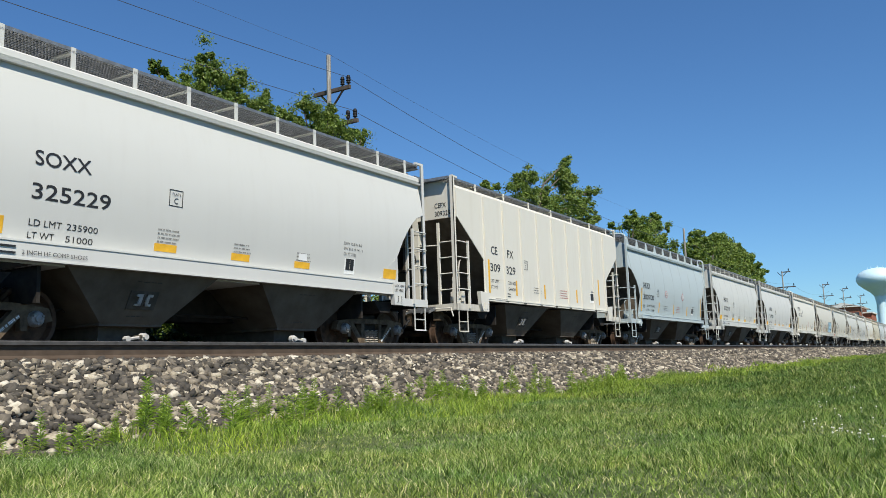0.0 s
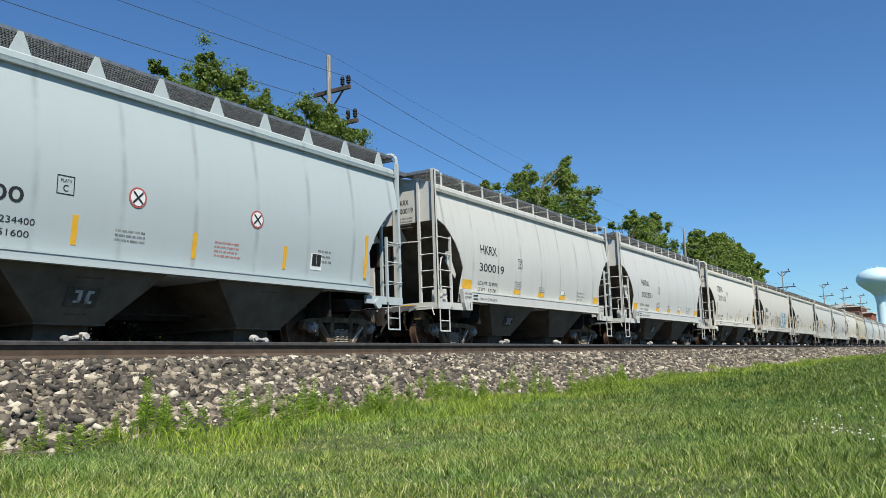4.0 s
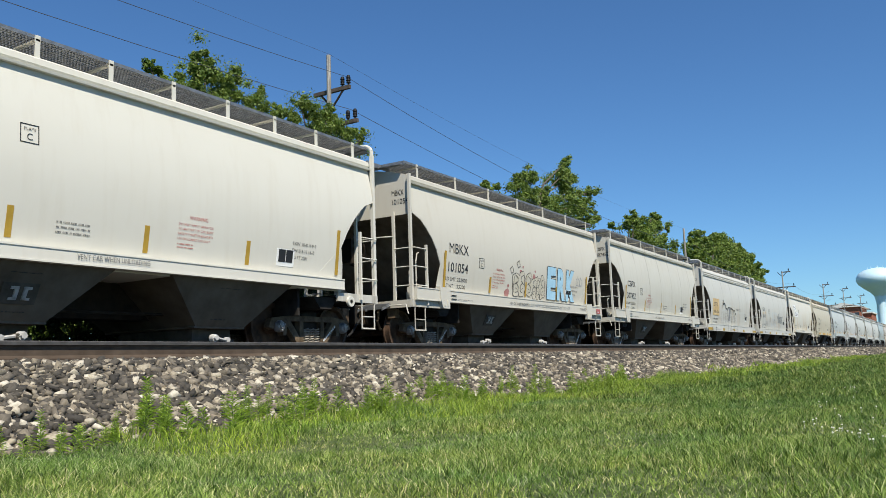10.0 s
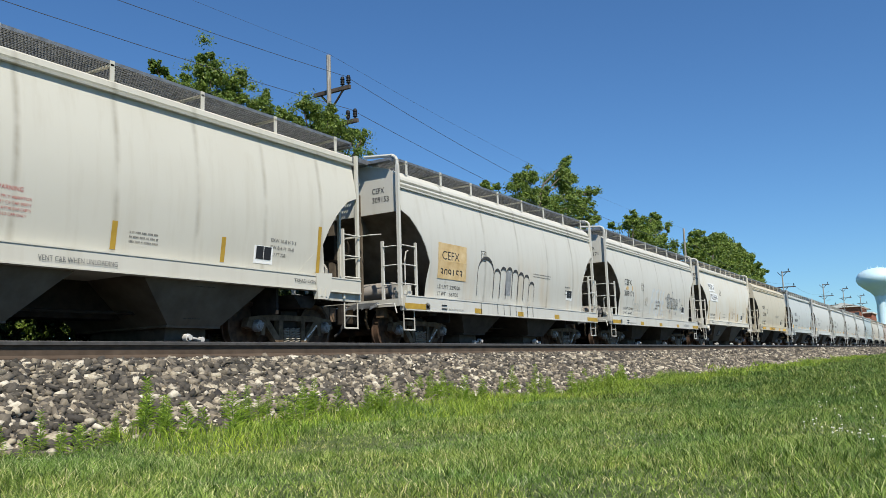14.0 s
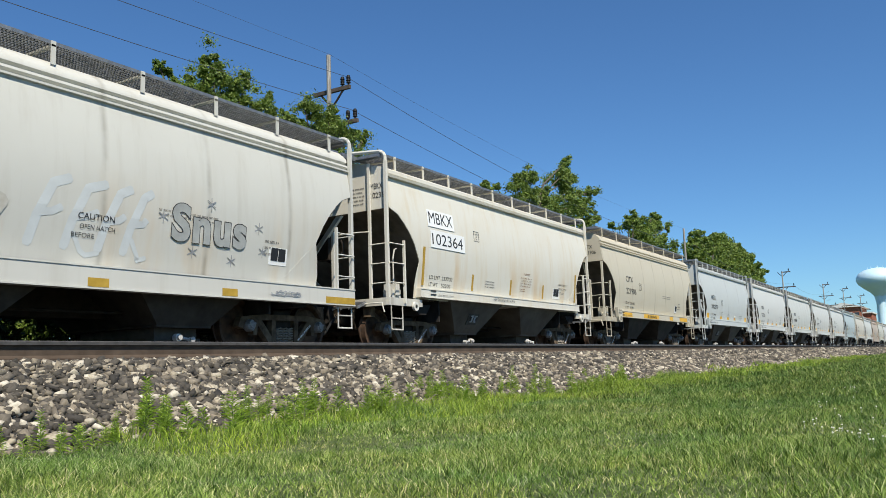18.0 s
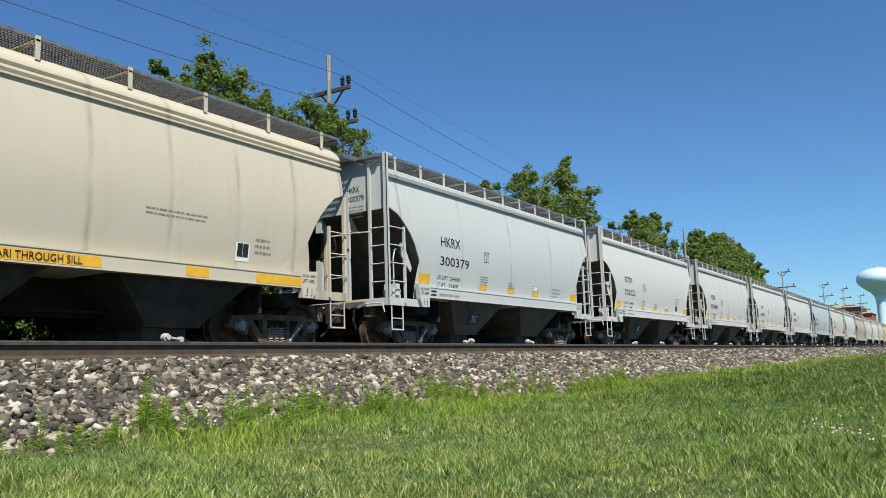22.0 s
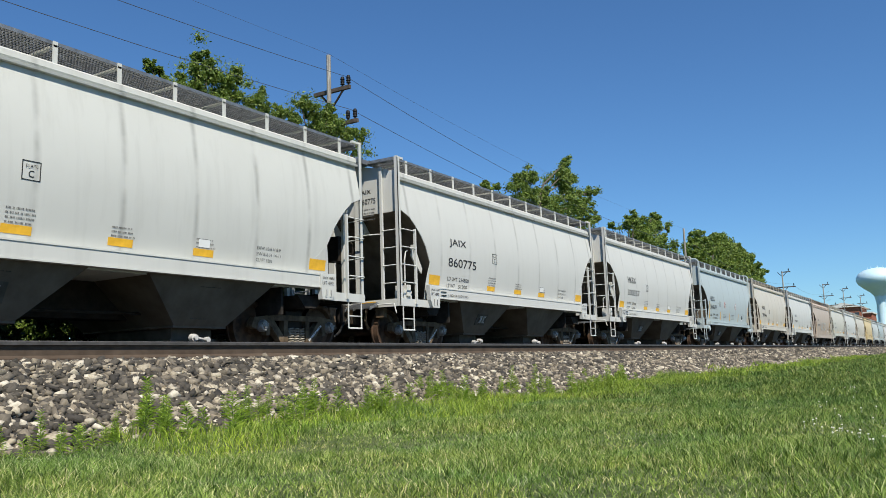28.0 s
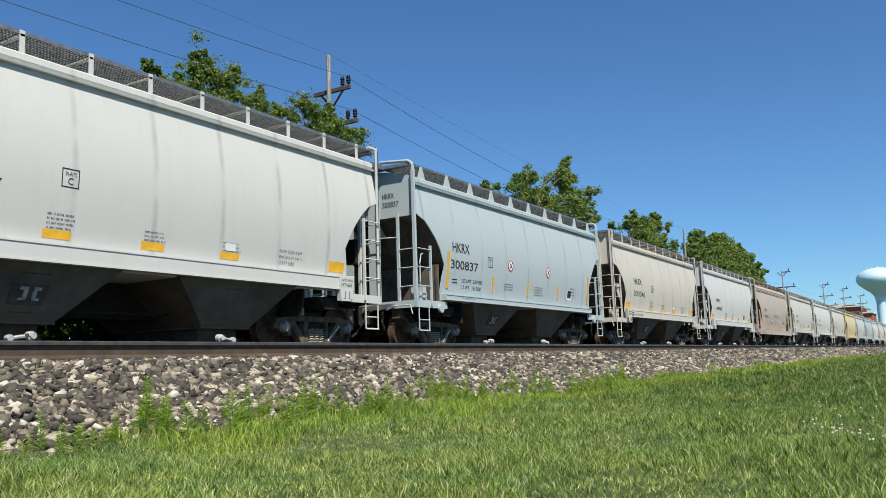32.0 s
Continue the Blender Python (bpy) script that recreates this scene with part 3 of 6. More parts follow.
tree(35.5, 17.5, 10.8, [(-3.15, 0, 8.75, 0.28), (-2.04, 0, 8.84, 0.26), (1.13, 0, 9.98, 0.6), (0.22, 0, 9.32, 0.55), (1.99, 0.2, 10.02, 0.46), (1.01, 0, 8.95, 0.75), (6.64, 0.1, 11.72, 0.44), (6.13, 0, 10.95, 0.7), (7.35, 0.2, 10.98, 0.58), (6.39, 0, 9.95, 0.9), (3.22, 0, 9.25, 0.6), (3.97, 0, 8.9, 0.9), (9.77, 0, 10.40, 0.42), (10.81, 0.1, 10.65, 0.22), (8.49, 0, 9.55, 0.7), (7.3, 0, 8.9, 0.95), (10.73, 0, 9.0, 0.45), (9.15, 0, 8.7, 0.7), (1.0, 0, 7.6, 1.6), (4.5, 0, 7.2, 1.9), (8.5, 0, 7.2, 1.5)], 7, "broad green tree with two tall ragged tops behind the train", 0.072, 190, 0.22)
tree(52.0, 17.5, 10.2, [(-3.26, 0, 8.9, 0.35), (1.68, 0.1, 10.05, 0.55), (0.03, 0, 9.35, 0.62), (2.68, 0, 9.68, 0.8), (5.96, 0.1, 10.65, 0.52), (6.67, 0, 10.2, 0.68), (9.25, 0, 10.3, 0.28), (4.21, 0, 9.25, 1.0), (7.69, 0, 9.2, 0.62), (2.01, 0, 8.8, 0.82), (10.87, 0, 9.0, 0.38), (3.2, 0, 7.6, 1.6), (-1.6, 0, 7.2, 1.3), (7.5, 0, 7.6, 1.4)], 9, "green tree with loose pointed tops behind the train", 0.085, 190, 0.2)
tree(76.0, 18.0, 11.5, [(-5.96, 0, 10.3, 0.62), (-2.59, 0.2, 10.9, 0.74), (2.13, 0, 11.5, 0.84), (6.95, 0.2, 11.5, 1.0), (-6.94, 0, 9.4, 0.8), (-2.12, 0, 9.85, 1.2), (4.65, 0, 10.3, 1.4), (11.48, 0.1, 11.5, 0.8), (14.88, 0, 11.1, 0.95), (9.64, 0, 10.0, 1.4), (18.68, 0, 11.1, 0.65), (20.8, 0, 10.25, 0.88), (24.99, 0, 10.05, 0.56), (22.63, 0, 9.3, 0.8), (16.59, 0, 9.6, 1.35), (-4.0, 0, 8.2, 1.8), (4.0, 0, 8.4, 2.0), (12.0, 0, 8.2, 2.0), (19.0, 0, 8.0, 1.6)], 11, "wide dense green tree crown behind the train", 0.125, 190, 0.3)
for k, (x, y, h) in enumerate(((7.0, 17.0, 5.2), (9.6, 16.2, 5.0), (11.6, 15.6, 4.2), (13.6, 15.2, 3.0), (16.2, 15.4, 3.4), (4.6, 17.5, 6.0), (8.4, 18.6, 6.2), (11.0, 18.8, 6.0), (13.5, 18.5, 5.4), (6.0, 19.5, 6.4), (16.5, 18.0, 5.4), (20.5, 18.0, 5.2), (18.6, 15.0, 2.6), (21.5, 15.2, 3.0), (25.5, 15.6, 3.4), (30.5, 15.8, 3.6))):
    lobes = [(rnd.uniform(-1.2, 1.2), rnd.uniform(-0.5, 0.5), h * f, h * 0.16 + 0.2) for f in (0.12, 0.2, 0.25, 0.3, 0.4, 0.45, 0.5, 0.55, 0.6, 0.65, 0.7, 0.75, 0.8, 0.88)]
    tagged(tree(x, y, h, lobes, 60 + k, "dark green shrub beside the far track", 0.06, 110, 0.06, 0.12), group="shrubs behind the tracks", category="shrub").name = "shrub"

# low bushes at the far slope's foot, leaves darkened for train shade
# the row is lengthened to close off the sky under the cars
for k in range(26):
    x = 4.5 + 1.5 * k + 0.035 * k * k
    h = 2.7 + 0.5 * rnd.random()
    lobes = [(rnd.uniform(-1.5, 1.5), rnd.uniform(-0.25, 0.25), h * f, 0.40) for f in (0.2, 0.25, 0.3, 0.35, 0.42, 0.5, 0.55, 0.6, 0.7, 0.75, 0.8, 0.9)]
    tagged(tree(x, 13.95, h, lobes, 90 + k, "low bush, leaves darkened for shade, at the far embankment foot", 0.06, 75, 0.04, 0.12, BUSHLEAF), group="bushes behind the tracks", category="shrub").name = "shrub"



# ---- poles, wires, far things ----
def insulator_geo():
    return Geo().lathe([(0.03, 0), (0.03, 0.06), (0.075, 0.07), (0.055, 0.12), (0.075, 0.15), (0.055, 0.20), (0.075, 0.23), (0.05, 0.32), (0.01, 0.33)], 10).mesh("insulator", 40)


def utility_pole(x, y, h, arms, lean_x=0.0, label="weathered wooden utility pole with crossarms and dark insulators"):
    p = tagged(new("utility_pole"), label, "utility pole", "poles of the line behind the tracks")
    p.matrix_basis = pose(x, y, 0, 0, lean_x, 0)
    part("shaft", once(("shaft", h), lambda: Geo().tube((0, 0, -0.1), (0, 0, h), 0.105, 10, 0.07).mesh("shaft", 40)), WOOD, p)
    for z, near, far, pins in arms:
        arm = part("crossarm", once(("arm", near, far), lambda: Geo().box(0.12, 0.22, -near, far, -0.06, 0.06).mesh("crossarm")), DARKWOOD, p, "dark timber crossarm", pose(0, 0, z))
        part("brace", once(("brace", near), lambda: Geo().box(0.14, 0.17, -0.03, 0.03, -0.75, 0.0).mesh("brace")), STEEL, p, place=pose(0, -0.06, z - 0.5, 42, 0, 0) @ pose(0, 0, 0.70))
        part("brace", once(("brace", near), None), STEEL, p, place=pose(0, 0.06, z - 0.5, -42, 0, 0) @ pose(0, 0, 0.70))
        for q in pins:
            part("insulator", once("insulator", insulator_geo), GLAZE, arm, "dark glazed insulator", pose(0.17, -q, 0.06))
    return p


MAIN = [(9.30, 0.72, 0.75, (0.42, 0.66)), (8.15, 1.0, 0.6, (0.62, 0.9))]
utility_pole(19.32, 16.0, 10.45, MAIN, 0.0)
for x, y, h in ((60.2, 16.0, 9.9), (102.0, 16.0, 10.0), (139.0, 16.0, 10.9), (172.0, 16.4, 12.3), (203.0, 16.0, 12.6)):
    arms = [(h - 0.12, 0.9, 0.1, (0.7,)), (h - 1.9, 1.35, 0.75, (1.15,)), (h - 3.4, 1.9, 0.3, (1.5,))]
    utility_pole(x, y, h, arms[2:] if x < 70 else arms)


def wire(pts, sag, r=0.008):
    g = Geo()
    for a, b in zip(pts, pts[1:]):
        a, b = Vector(a), Vector(b)
        prev = a
        for k in range(1, 17):
            u = k / 16
            q = a.lerp(b, u) - Vector((0, 0, sag * 4 * u * (1 - u)))
            g.tube(prev, q, r, 4)
            prev = q
    return g


for off, z, far_z, sag in ((0.54, 9.68, 9.7, 0.95), (0.76, 8.53, 8.5, 0.75)):
    y = 16.0 - off
    w = part("overhead_wire", wire([(-21.5, y, z), (19.49, y, z), (60.3, y - 0.3, far_z - 1.2), (102, y - 0.3, far_z - 1.2), (139, y - 0.3, far_z)], sag), WIRE)
    tagged(w, "thin dark overhead wire sagging between poles", "wire", "wires of the pole line")
tagged(part("overhead_wire", wire([(-21.5, 16.0, 10.5), (19.35, 16.0, 10.5), (60.3, 16.0, 9.9)], 0.6, 0.004), WIRE), "thin pale ground wire over the pole tops", "wire", "wires of the pole line")

tower = tagged(new("water_tower"), "pale blue steel water tower with a bulb on a flared stem", "water tower")
tower.location = (421.3, 25.0, 0)
part("stem", Geo().lathe([(3.6, 0), (2.2, 5), (1.9, 12), (1.85, 21.5), (2.4, 24.6)], 36).mesh("stem", 40), TOWER, tower)
part("tank", Geo().lathe([(2.4, 24.6), (3.6, 26.2), (6.2, 28.2), (8.5, 30.2), (9.35, 31.9), (9.3, 33.2), (8.2, 35.2), (5.6, 36.8), (2.4, 37.5), (0.05, 37.6)], 40).mesh("tank", 50), TOWER, tower)
part("vent", Geo().lathe([(0.5, 37.5), (0.5, 38.2), (0.7, 38.3), (0.05, 38.6)], 12).mesh("vent"), TOWER, tower)
for k in range(10):
    a = 6.283 * k / 10
    part("rail_post", once("trp", lambda: Geo().tube((0, 0, 0), (0, 0, 1.1), 0.06, 5).mesh("rail_post")), TOWER, tower, place=pose(4.2 * math.cos(a), 4.2 * math.sin(a), 37.0))

block = tagged(new("brick_building"), "red brick building with a white metal roof beyond the train", "building")
block.location = (262, 26.0, 0)
part("wall", Geo().box(0, 22, -5, 4, 0, 12.8).mesh("wall"), BRICK, block)
part("roof", Geo().prism([(-6, 12.8), (-0.4, 14.2), (5, 12.8)], lambda a, b, s: (-0.6 + 23.2 * s, a, b)).mesh("roof"), ROOFING, block, "white metal roof")
part("wing", Geo().box(4, 20, -7.6, -5.01, 0, 10.9).mesh("wing"), BRICK, block, "lower red brick wing")
part("wing_roof", Geo().box(3.5, 20.5, -7.9, -5.02, 10.9, 11.3).mesh("wing_roof"), ROOFING, block)
for k in range(6):
    w = part("window", once("bw", lambda: Geo().box(-0.06, 0.02, -0.6, 0.6, 0, 1.4).mesh("window")), GLASSY, block, place=pose(0, -4.0 + 1.5 * k, 9.8))



# ---- freight cars ----
W_PROF = [(1.10, 1.435), (1.39, 1.478), (1.9, 1.55), (2.4, 1.58), (2.9, 1.55), (3.3, 1.49), (3.66, 1.42)]
CUT_ROUND = [(0.05, 2.98), (0.34, 2.87), (0.55, 2.70), (0.75, 2.50), (0.92, 2.28), (1.03, 2.08), (1.12, 1.92), (2.0, 1.12)]
CUT_FLAT = [(0.05, 3.16), (0.50, 2.83), (0.90, 2.53), (1.28, 2.24), (1.60, 1.85), (2.1, 1.22)]


def width_at(z, flat=False):
    """Half width of a car body at height z over the rail."""
    return 1.56 if flat else float(np.interp(z, [a for a, b in W_PROF], [b for a, b in W_PROF]))


def body_geo(flat, flute):
    """Roof, sides, end sheets and slope sheets in one shell."""
    g = Geo()
    cut = CUT_FLAT if flat else CUT_ROUND
    st = [(-HALF + a, b) for a, b in cut] + [(HALF - a, b) for a, b in cut[::-1]]
    eave = 3.80 if flat else 3.48 if flute else 3.66
    if flat:
        top = [(1.56, 3.86), (1.40, 3.98), (1.0, 4.12), (0.5, 4.20), (0, 4.23)]
    elif flute:
        top = [(1.50, 3.49), (1.50, 3.52), (1.43, 3.54), (1.48, 3.58), (1.47, 3.62), (1.41, 3.64), (1.46, 3.68), (1.45, 3.74), (1.38, 3.82), (1.25, 3.92), (0.9, 4.02), (0.45, 4.10), (0, 4.12)]
    else:
        top = [(1.49, 3.665), (1.50, 3.70), (1.43, 3.715), (1.455, 3.75), (1.45, 3.83), (1.38, 3.875), (1.20, 3.92), (0.9, 4.0), (0.45, 4.08), (0, 4.10)]
    rings = []
    for x, zb in st:
        levels = [1.12, 1.39, 1.65, 1.9, 2.15, 2.4, 2.65, 2.9, 3.1, 3.3, eave]
        side = [(width_at(z, flat), z) for z in [max(v, zb + 0.003 * k) for k, v in enumerate(levels)]]
        prof = side + top
        rings.append([(x, -y, z) for y, z in prof] + [(x, y, z) for y, z in prof[-2::-1]])
    g.loft(rings)
    return g.mesh("body", 35)


def skirt_geo(flat):
    """The side sheet below the slope sheet at the near left end; mirrored for the others."""
    g = Geo()
    cut = CUT_FLAT if flat else CUT_ROUND
    zs = [1.12, 1.25, 1.39, 1.65, 1.9, 1.95]
    edge = lambda z: 1.28 if flat else float(np.interp(z, [1.1, 1.5, 1.8, 1.95], [1.0, 1.0, 1.07, 1.11]))
    inner = lambda z: float(np.interp(z, [b for a, b in cut[::-1]], [a for a, b in cut[::-1]])) + 0.03
    if flat:
        zs = [1.24 + (2.2 - 1.24) * i / 5 for i in range(6)]
    rings = []
    for z in zs:
        w = width_at(z, flat)
        w += 0.001
        a, b = -HALF + edge(z), -HALF + max(inner(z), edge(z) + 0.03)
        rings.append([(a, -w, z), (b, -w, z), (b, -w + 0.012, z), (a, -w + 0.012, z)])
    g.loft(rings)
    return g.mesh("side_sheet")


def slope_geo(flat):
    """The inclined floor plate under one end, just below the body shell."""
    cut = CUT_FLAT if flat else CUT_ROUND
    rings = []
    for a, z in cut:
        w = width_at(z, flat) - 0.014
        x = -HALF + a
        rings.append([(x - 0.006, -w, z - 0.008), (x - 0.006, w, z - 0.008), (x + 0.02, w, z + 0.01), (x + 0.02, -w, z + 0.01)])
    return Geo().loft(rings).mesh("slope_sheet", 30)


def mirrored(me, sx, sy):
    """A mirrored copy of a mesh's geometry."""
    m = me.copy()
    m.transform(Matrix.Diagonal((sx, sy, 1, 1)))
    if sx * sy < 0:
        m.flip_normals()
    return m


def sill_geo(z0, z1, y, half):
    """Side sill: a channel with lips along its top and bottom."""
    prof = [(-y + 0.15, z0), (-y - 0.012, z0), (-y - 0.012, z0 + 0.022), (-y, z0 + 0.024), (-y, z1 - 0.024), (-y - 0.012, z1 - 0.022), (-y - 0.012, z1), (-y + 0.15, z1)]
    return Geo().prism(prof, lambda a, b, s: (-half + 2 * half * s, a, b)).mesh("side_sill")


HOP_TOP, HOP_LOW = (1.52, 1.17), (1.13, 0.42)   # half width and height of a hopper's near face, above and below


def hopper_face(z, off=0.0):
    """The near face of a hopper at height z."""
    (w1, z1), (w0, z0) = HOP_TOP, HOP_LOW
    return -(w0 + (w1 - w0) * (z - z0) / (z1 - z0)) - off


def hopper_geo():
    """Discharge hopper of the left half: steep sides, sloped towards both ends, with a rolled lip and a gate frame below."""
    w1, z1 = HOP_TOP
    w0, z0 = HOP_LOW
    top = [(-3.10, -w1, z1), (-0.45, -w1, z1), (-0.45, w1, z1), (-3.10, w1, z1)]
    low = [(-2.30, -w0, z0), (-1.25, -w0, z0), (-1.25, w0, z0), (-2.30, w0, z0)]
    g = Geo().loft([top, low])
    g.box(-2.31, -1.24, -w0 + 0.01, w0 - 0.01, z0 - 0.035, z0)
    return g.mesh("hopper")


def catch_geo(frame_plate):
    """Inspection plate, or its two catches, on the near face of the left hopper."""
    g = Geo()
    for a, b, c, d in (((-1.98, -1.50, 0.62, 0.88),) if frame_plate else ((-1.82, -1.77, 0.67, 0.83), (-1.70, -1.65, 0.67, 0.83), (-1.87, -1.77, 0.80, 0.835), (-1.70, -1.60, 0.80, 0.835), (-1.87, -1.77, 0.67, 0.70), (-1.70, -1.60, 0.67, 0.70))):
        off = 0.02 if frame_plate else 0.045
        yc, yd = hopper_face(c, off), hopper_face(d, off)
        g.add([(a, yc, c), (b, yc, c), (b, yd, d), (a, yd, d), (a, yc + 0.1, c), (b, yc + 0.1, c), (b, yd + 0.1, d), (a, yd + 0.1, d)],
              [(0, 1, 2, 3), (0, 4, 5, 1), (1, 5, 6, 2), (2, 6, 7, 3), (3, 7, 4, 0)])
    return g.mesh("inspection_plate")


def gate_geo():
    """Outlet gate under the hopper with its operating shaft."""
    g = Geo().box(-2.18, -1.37, -0.92, 0.92, 0.20, 0.385)
    for s in (-1, 1):
        g.box(-2.22, -1.33, s * 0.94 - 0.02, s * 0.94 + 0.02, 0.17, 0.22)
        g.tube((-1.66, s * 1.0, 0.23), (-1.66, s * 1.20, 0.23), 0.03, 8)
    return g.mesh("outlet_gate", 40)


def capstan_geo(s):
    """Two pale capstan heads joined by a short bar."""
    g = Geo().tube((-1.60, s * 1.12, 0.23), (-1.60, s * 1.20, 0.23), 0.062, 10)
    g.tube((-1.60, s * 1.20, 0.23), (-1.60, s * 1.245, 0.23), 0.042, 8)
    g.tube((-1.60, s * 1.18, 0.235), (-1.86, s * 1.16, 0.20), 0.024, 6)
    g.tube((-1.88, s * 1.12, 0.20), (-1.88, s * 1.20, 0.20), 0.045, 8)
    return g.mesh("capstan", 40)


def board_geo():
    """Steel grating walkway of one side."""
    g = Geo()
    n = 230
    for i in range(n):
        x = -5.5 + 11.0 * (i + 0.5) / n
        g.box(x - 0.010, x + 0.010, -1.36, -0.58, 4.135, 4.155)
    for i in range(11):
        y = -1.36 + 0.78 * i / 10
        g.box(-5.5, 5.5, y - 0.007, y + 0.007, 4.128, 4.160)
    g.box(-5.5, 5.5, -1.385, -1.36, 4.12, 4.17)
    return g.mesh("walkway_grating")


def crossover_geo():
    """Grating platform over the coupler between the two walkways, on two bearers."""
    g = Geo()
    for i in range(9):
        x = -6.0 + 0.50 * i / 8
        g.box(x - 0.010, x + 0.010, -0.74, 0.74, 4.128, 4.158)
    for i in range(24):
        y = -0.74 + 1.48 * i / 23
        g.box(-6.0, -5.50, y - 0.009, y + 0.009, 4.13, 4.156)
    for s in (-1, 1):
        g.box(-6.02, -5.2, s * 0.76 - 0.018, s * 0.76 + 0.018, 4.06, 4.16)
    g.box(-6.03, -6.005, -0.78, 0.78, 4.10, 4.165)
    g.box(-HALF - 0.10, -HALF + 0.06, -1.36, 1.36, 4.075, 4.095)
    g.box(-HALF - 0.02, -HALF + 0.02, -1.38, 1.38, 4.10, 4.165)
    return g.mesh("end_walkway")


def truck_frame_geo():
    """Cast side frame of a freight truck: pedestals, arched top chord, diagonals and spring seat."""
    g = Geo()
    put = lambda a, b, s: (a, -1.06 + 0.13 * s, b)
    g.prism([(-0.62, 0.66), (0.62, 0.66), (1.08, 0.60), (1.14, 0.44), (1.02, 0.40), (0.98, 0.52), (0.80, 0.54), (0.62, 0.56), (-0.62, 0.56), (-0.80, 0.54), (-0.98, 0.52), (-1.02, 0.40), (-1.14, 0.44), (-1.08, 0.60)], put)
    for s in (-1, 1):
        g.prism([(s * 0.78, 0.58), (s * 0.62, 0.60), (s * 0.22, 0.12), (s * 0.38, 0.12)], put)
        g.prism([(s * 0.34, 0.58), (s * 0.24, 0.58), (s * 0.24, 0.16), (s * 0.34, 0.16)], put)
        g.prism([(s * 0.80, 0.54), (s * 0.68, 0.54), (s * 0.70, 0.30), (s * 0.79, 0.30)], put)
    g.prism([(-0.40, 0.09), (0.40, 0.09), (0.40, 0.15), (-0.40, 0.15)], put)
    return g.mesh("side_frame")


def spring_geo():
    g = Geo()
    rings = []
    for j in range(61):
        a = 6.28318 * j / 10
        c, s = math.cos(a), math.sin(a)
        rings.append([(0.054 * c + q * c, -1.03 + 0.054 * s + q * s, 0.16 + 0.045 * j / 10 + u) for q, u in ((0.013, 0), (0, 0.013), (-0.013, 0), (0, -0.013))])
    g.loft(rings)
    return g.mesh("coil_spring", 30)


def cap_geo():
    g = Geo().lathe([(0.09, -1.0), (0.108, -1.02), (0.108, -1.10), (0.085, -1.13), (0.05, -1.135), (0.045, -1.16), (0.002, -1.165)], 14, "y")
    for k in range(3):
        a = 2.094 * k + 0.5
        g.tube((0.07 * math.cos(a), -1.12, 0.07 * math.sin(a)), (0.07 * math.cos(a), -1.155, 0.07 * math.sin(a)), 0.018, 6)
    return g.mesh("bearing_cap", 40)


def wheelset_geo():
    g = Geo().tube((0, -1.0, 0), (0, 1.0, 0), 0.085, 10)
    for s in (-1, 1):
        prof = [(0.09, 0.84), (0.13, 0.83), (0.14, 0.78), (0.36, 0.755), (0.40, 0.82), (0.452, 0.825), (0.457, 0.735), (0.463, 0.715), (0.483, 0.705), (0.483, 0.68), (0.40, 0.682), (0.36, 0.715), (0.14, 0.71), (0.09, 0.69)]
        g.lathe([(r, s * h) for r, h in prof], 28, "y")
    return g.mesh("wheelset", 40)


def coupler_geo():
    g = Geo().box(-6.0, -5.5, -0.08, 0.08, 0.70, 0.90)
    g.prism([(-6.0, -0.16), (-6.0, 0.14), (-6.20, 0.17), (-6.30, 0.10), (-6.18, 0.04), (-6.14, -0.06), (-6.27, -0.10), (-6.24, -0.19), (-6.12, -0.20)], lambda a, b, s: (a, b, 0.65 + 0.30 * s))
    g.box(-5.75, -5.55, -0.26, 0.26, 0.62, 0.98)
    return g.mesh("coupler")


def hose_geo():
    pts = [(-5.75, -0.32, 0.75), (-5.95, -0.34, 0.62), (-6.08, -0.30, 0.42), (-6.17, -0.24, 0.33)]
    return Geo().path(pts, 0.028, 6).mesh("air_hose")


def step_geo():
    """Sill step: a bent bar with two treads, near left corner."""
    y = -1.52
    g = Geo().path([(-5.44, y, 1.0), (-5.44, y, 0.43), (-5.04, y, 0.43), (-5.04, y, 1.0)], 0.015)
    g.path([(-5.44, y, 0.66), (-5.04, y, 0.66)], 0.013)
    g.box(-5.44, -5.04, y - 0.025, y + 0.025, 0.415, 0.430)
    return g.mesh("sill_step")


def jack_geo():
    g = Geo().prism([(-4.56, 1.42), (-4.12, 1.39), (-4.16, 0.93), (-4.44, 0.93), (-4.52, 1.10)], lambda a, b, s: (a, -1.63 + 0.10 * s, b))
    for x in (-4.38, -4.25):
        g.box(x - 0.02, x + 0.02, -1.642, -1.62, 0.98, 1.13)
    return g.mesh("jack_pad")


def deck_geo(deep):
    return Geo().box(-HALF, -4.3, -1.54, -1.48, 0.93, 1.09).mesh("deck_edge")


def draft_geo():
    """Deck plate, cross bearers and draft sill under the end; their dark colour stands for shade."""
    g = Geo().box(-HALF + 0.03, -4.32, -1.48, 1.48, 1.02, 1.05)
    g.box(-HALF - 0.42, -3.0, -0.24, 0.24, 0.60, 1.015)
    g.prism([(-4.45, 1.0), (-3.75, 1.0), (-3.95, 0.78), (-4.25, 0.78)], lambda a, b, s: (a, -1.40 + 2.8 * s, b))
    # added cross plate: a dark filler against sky showing below the floor
    g.box(-3.40, -3.35, -1.38, 1.38, 0.64, 1.12)
    return g.mesh("draft_sill")


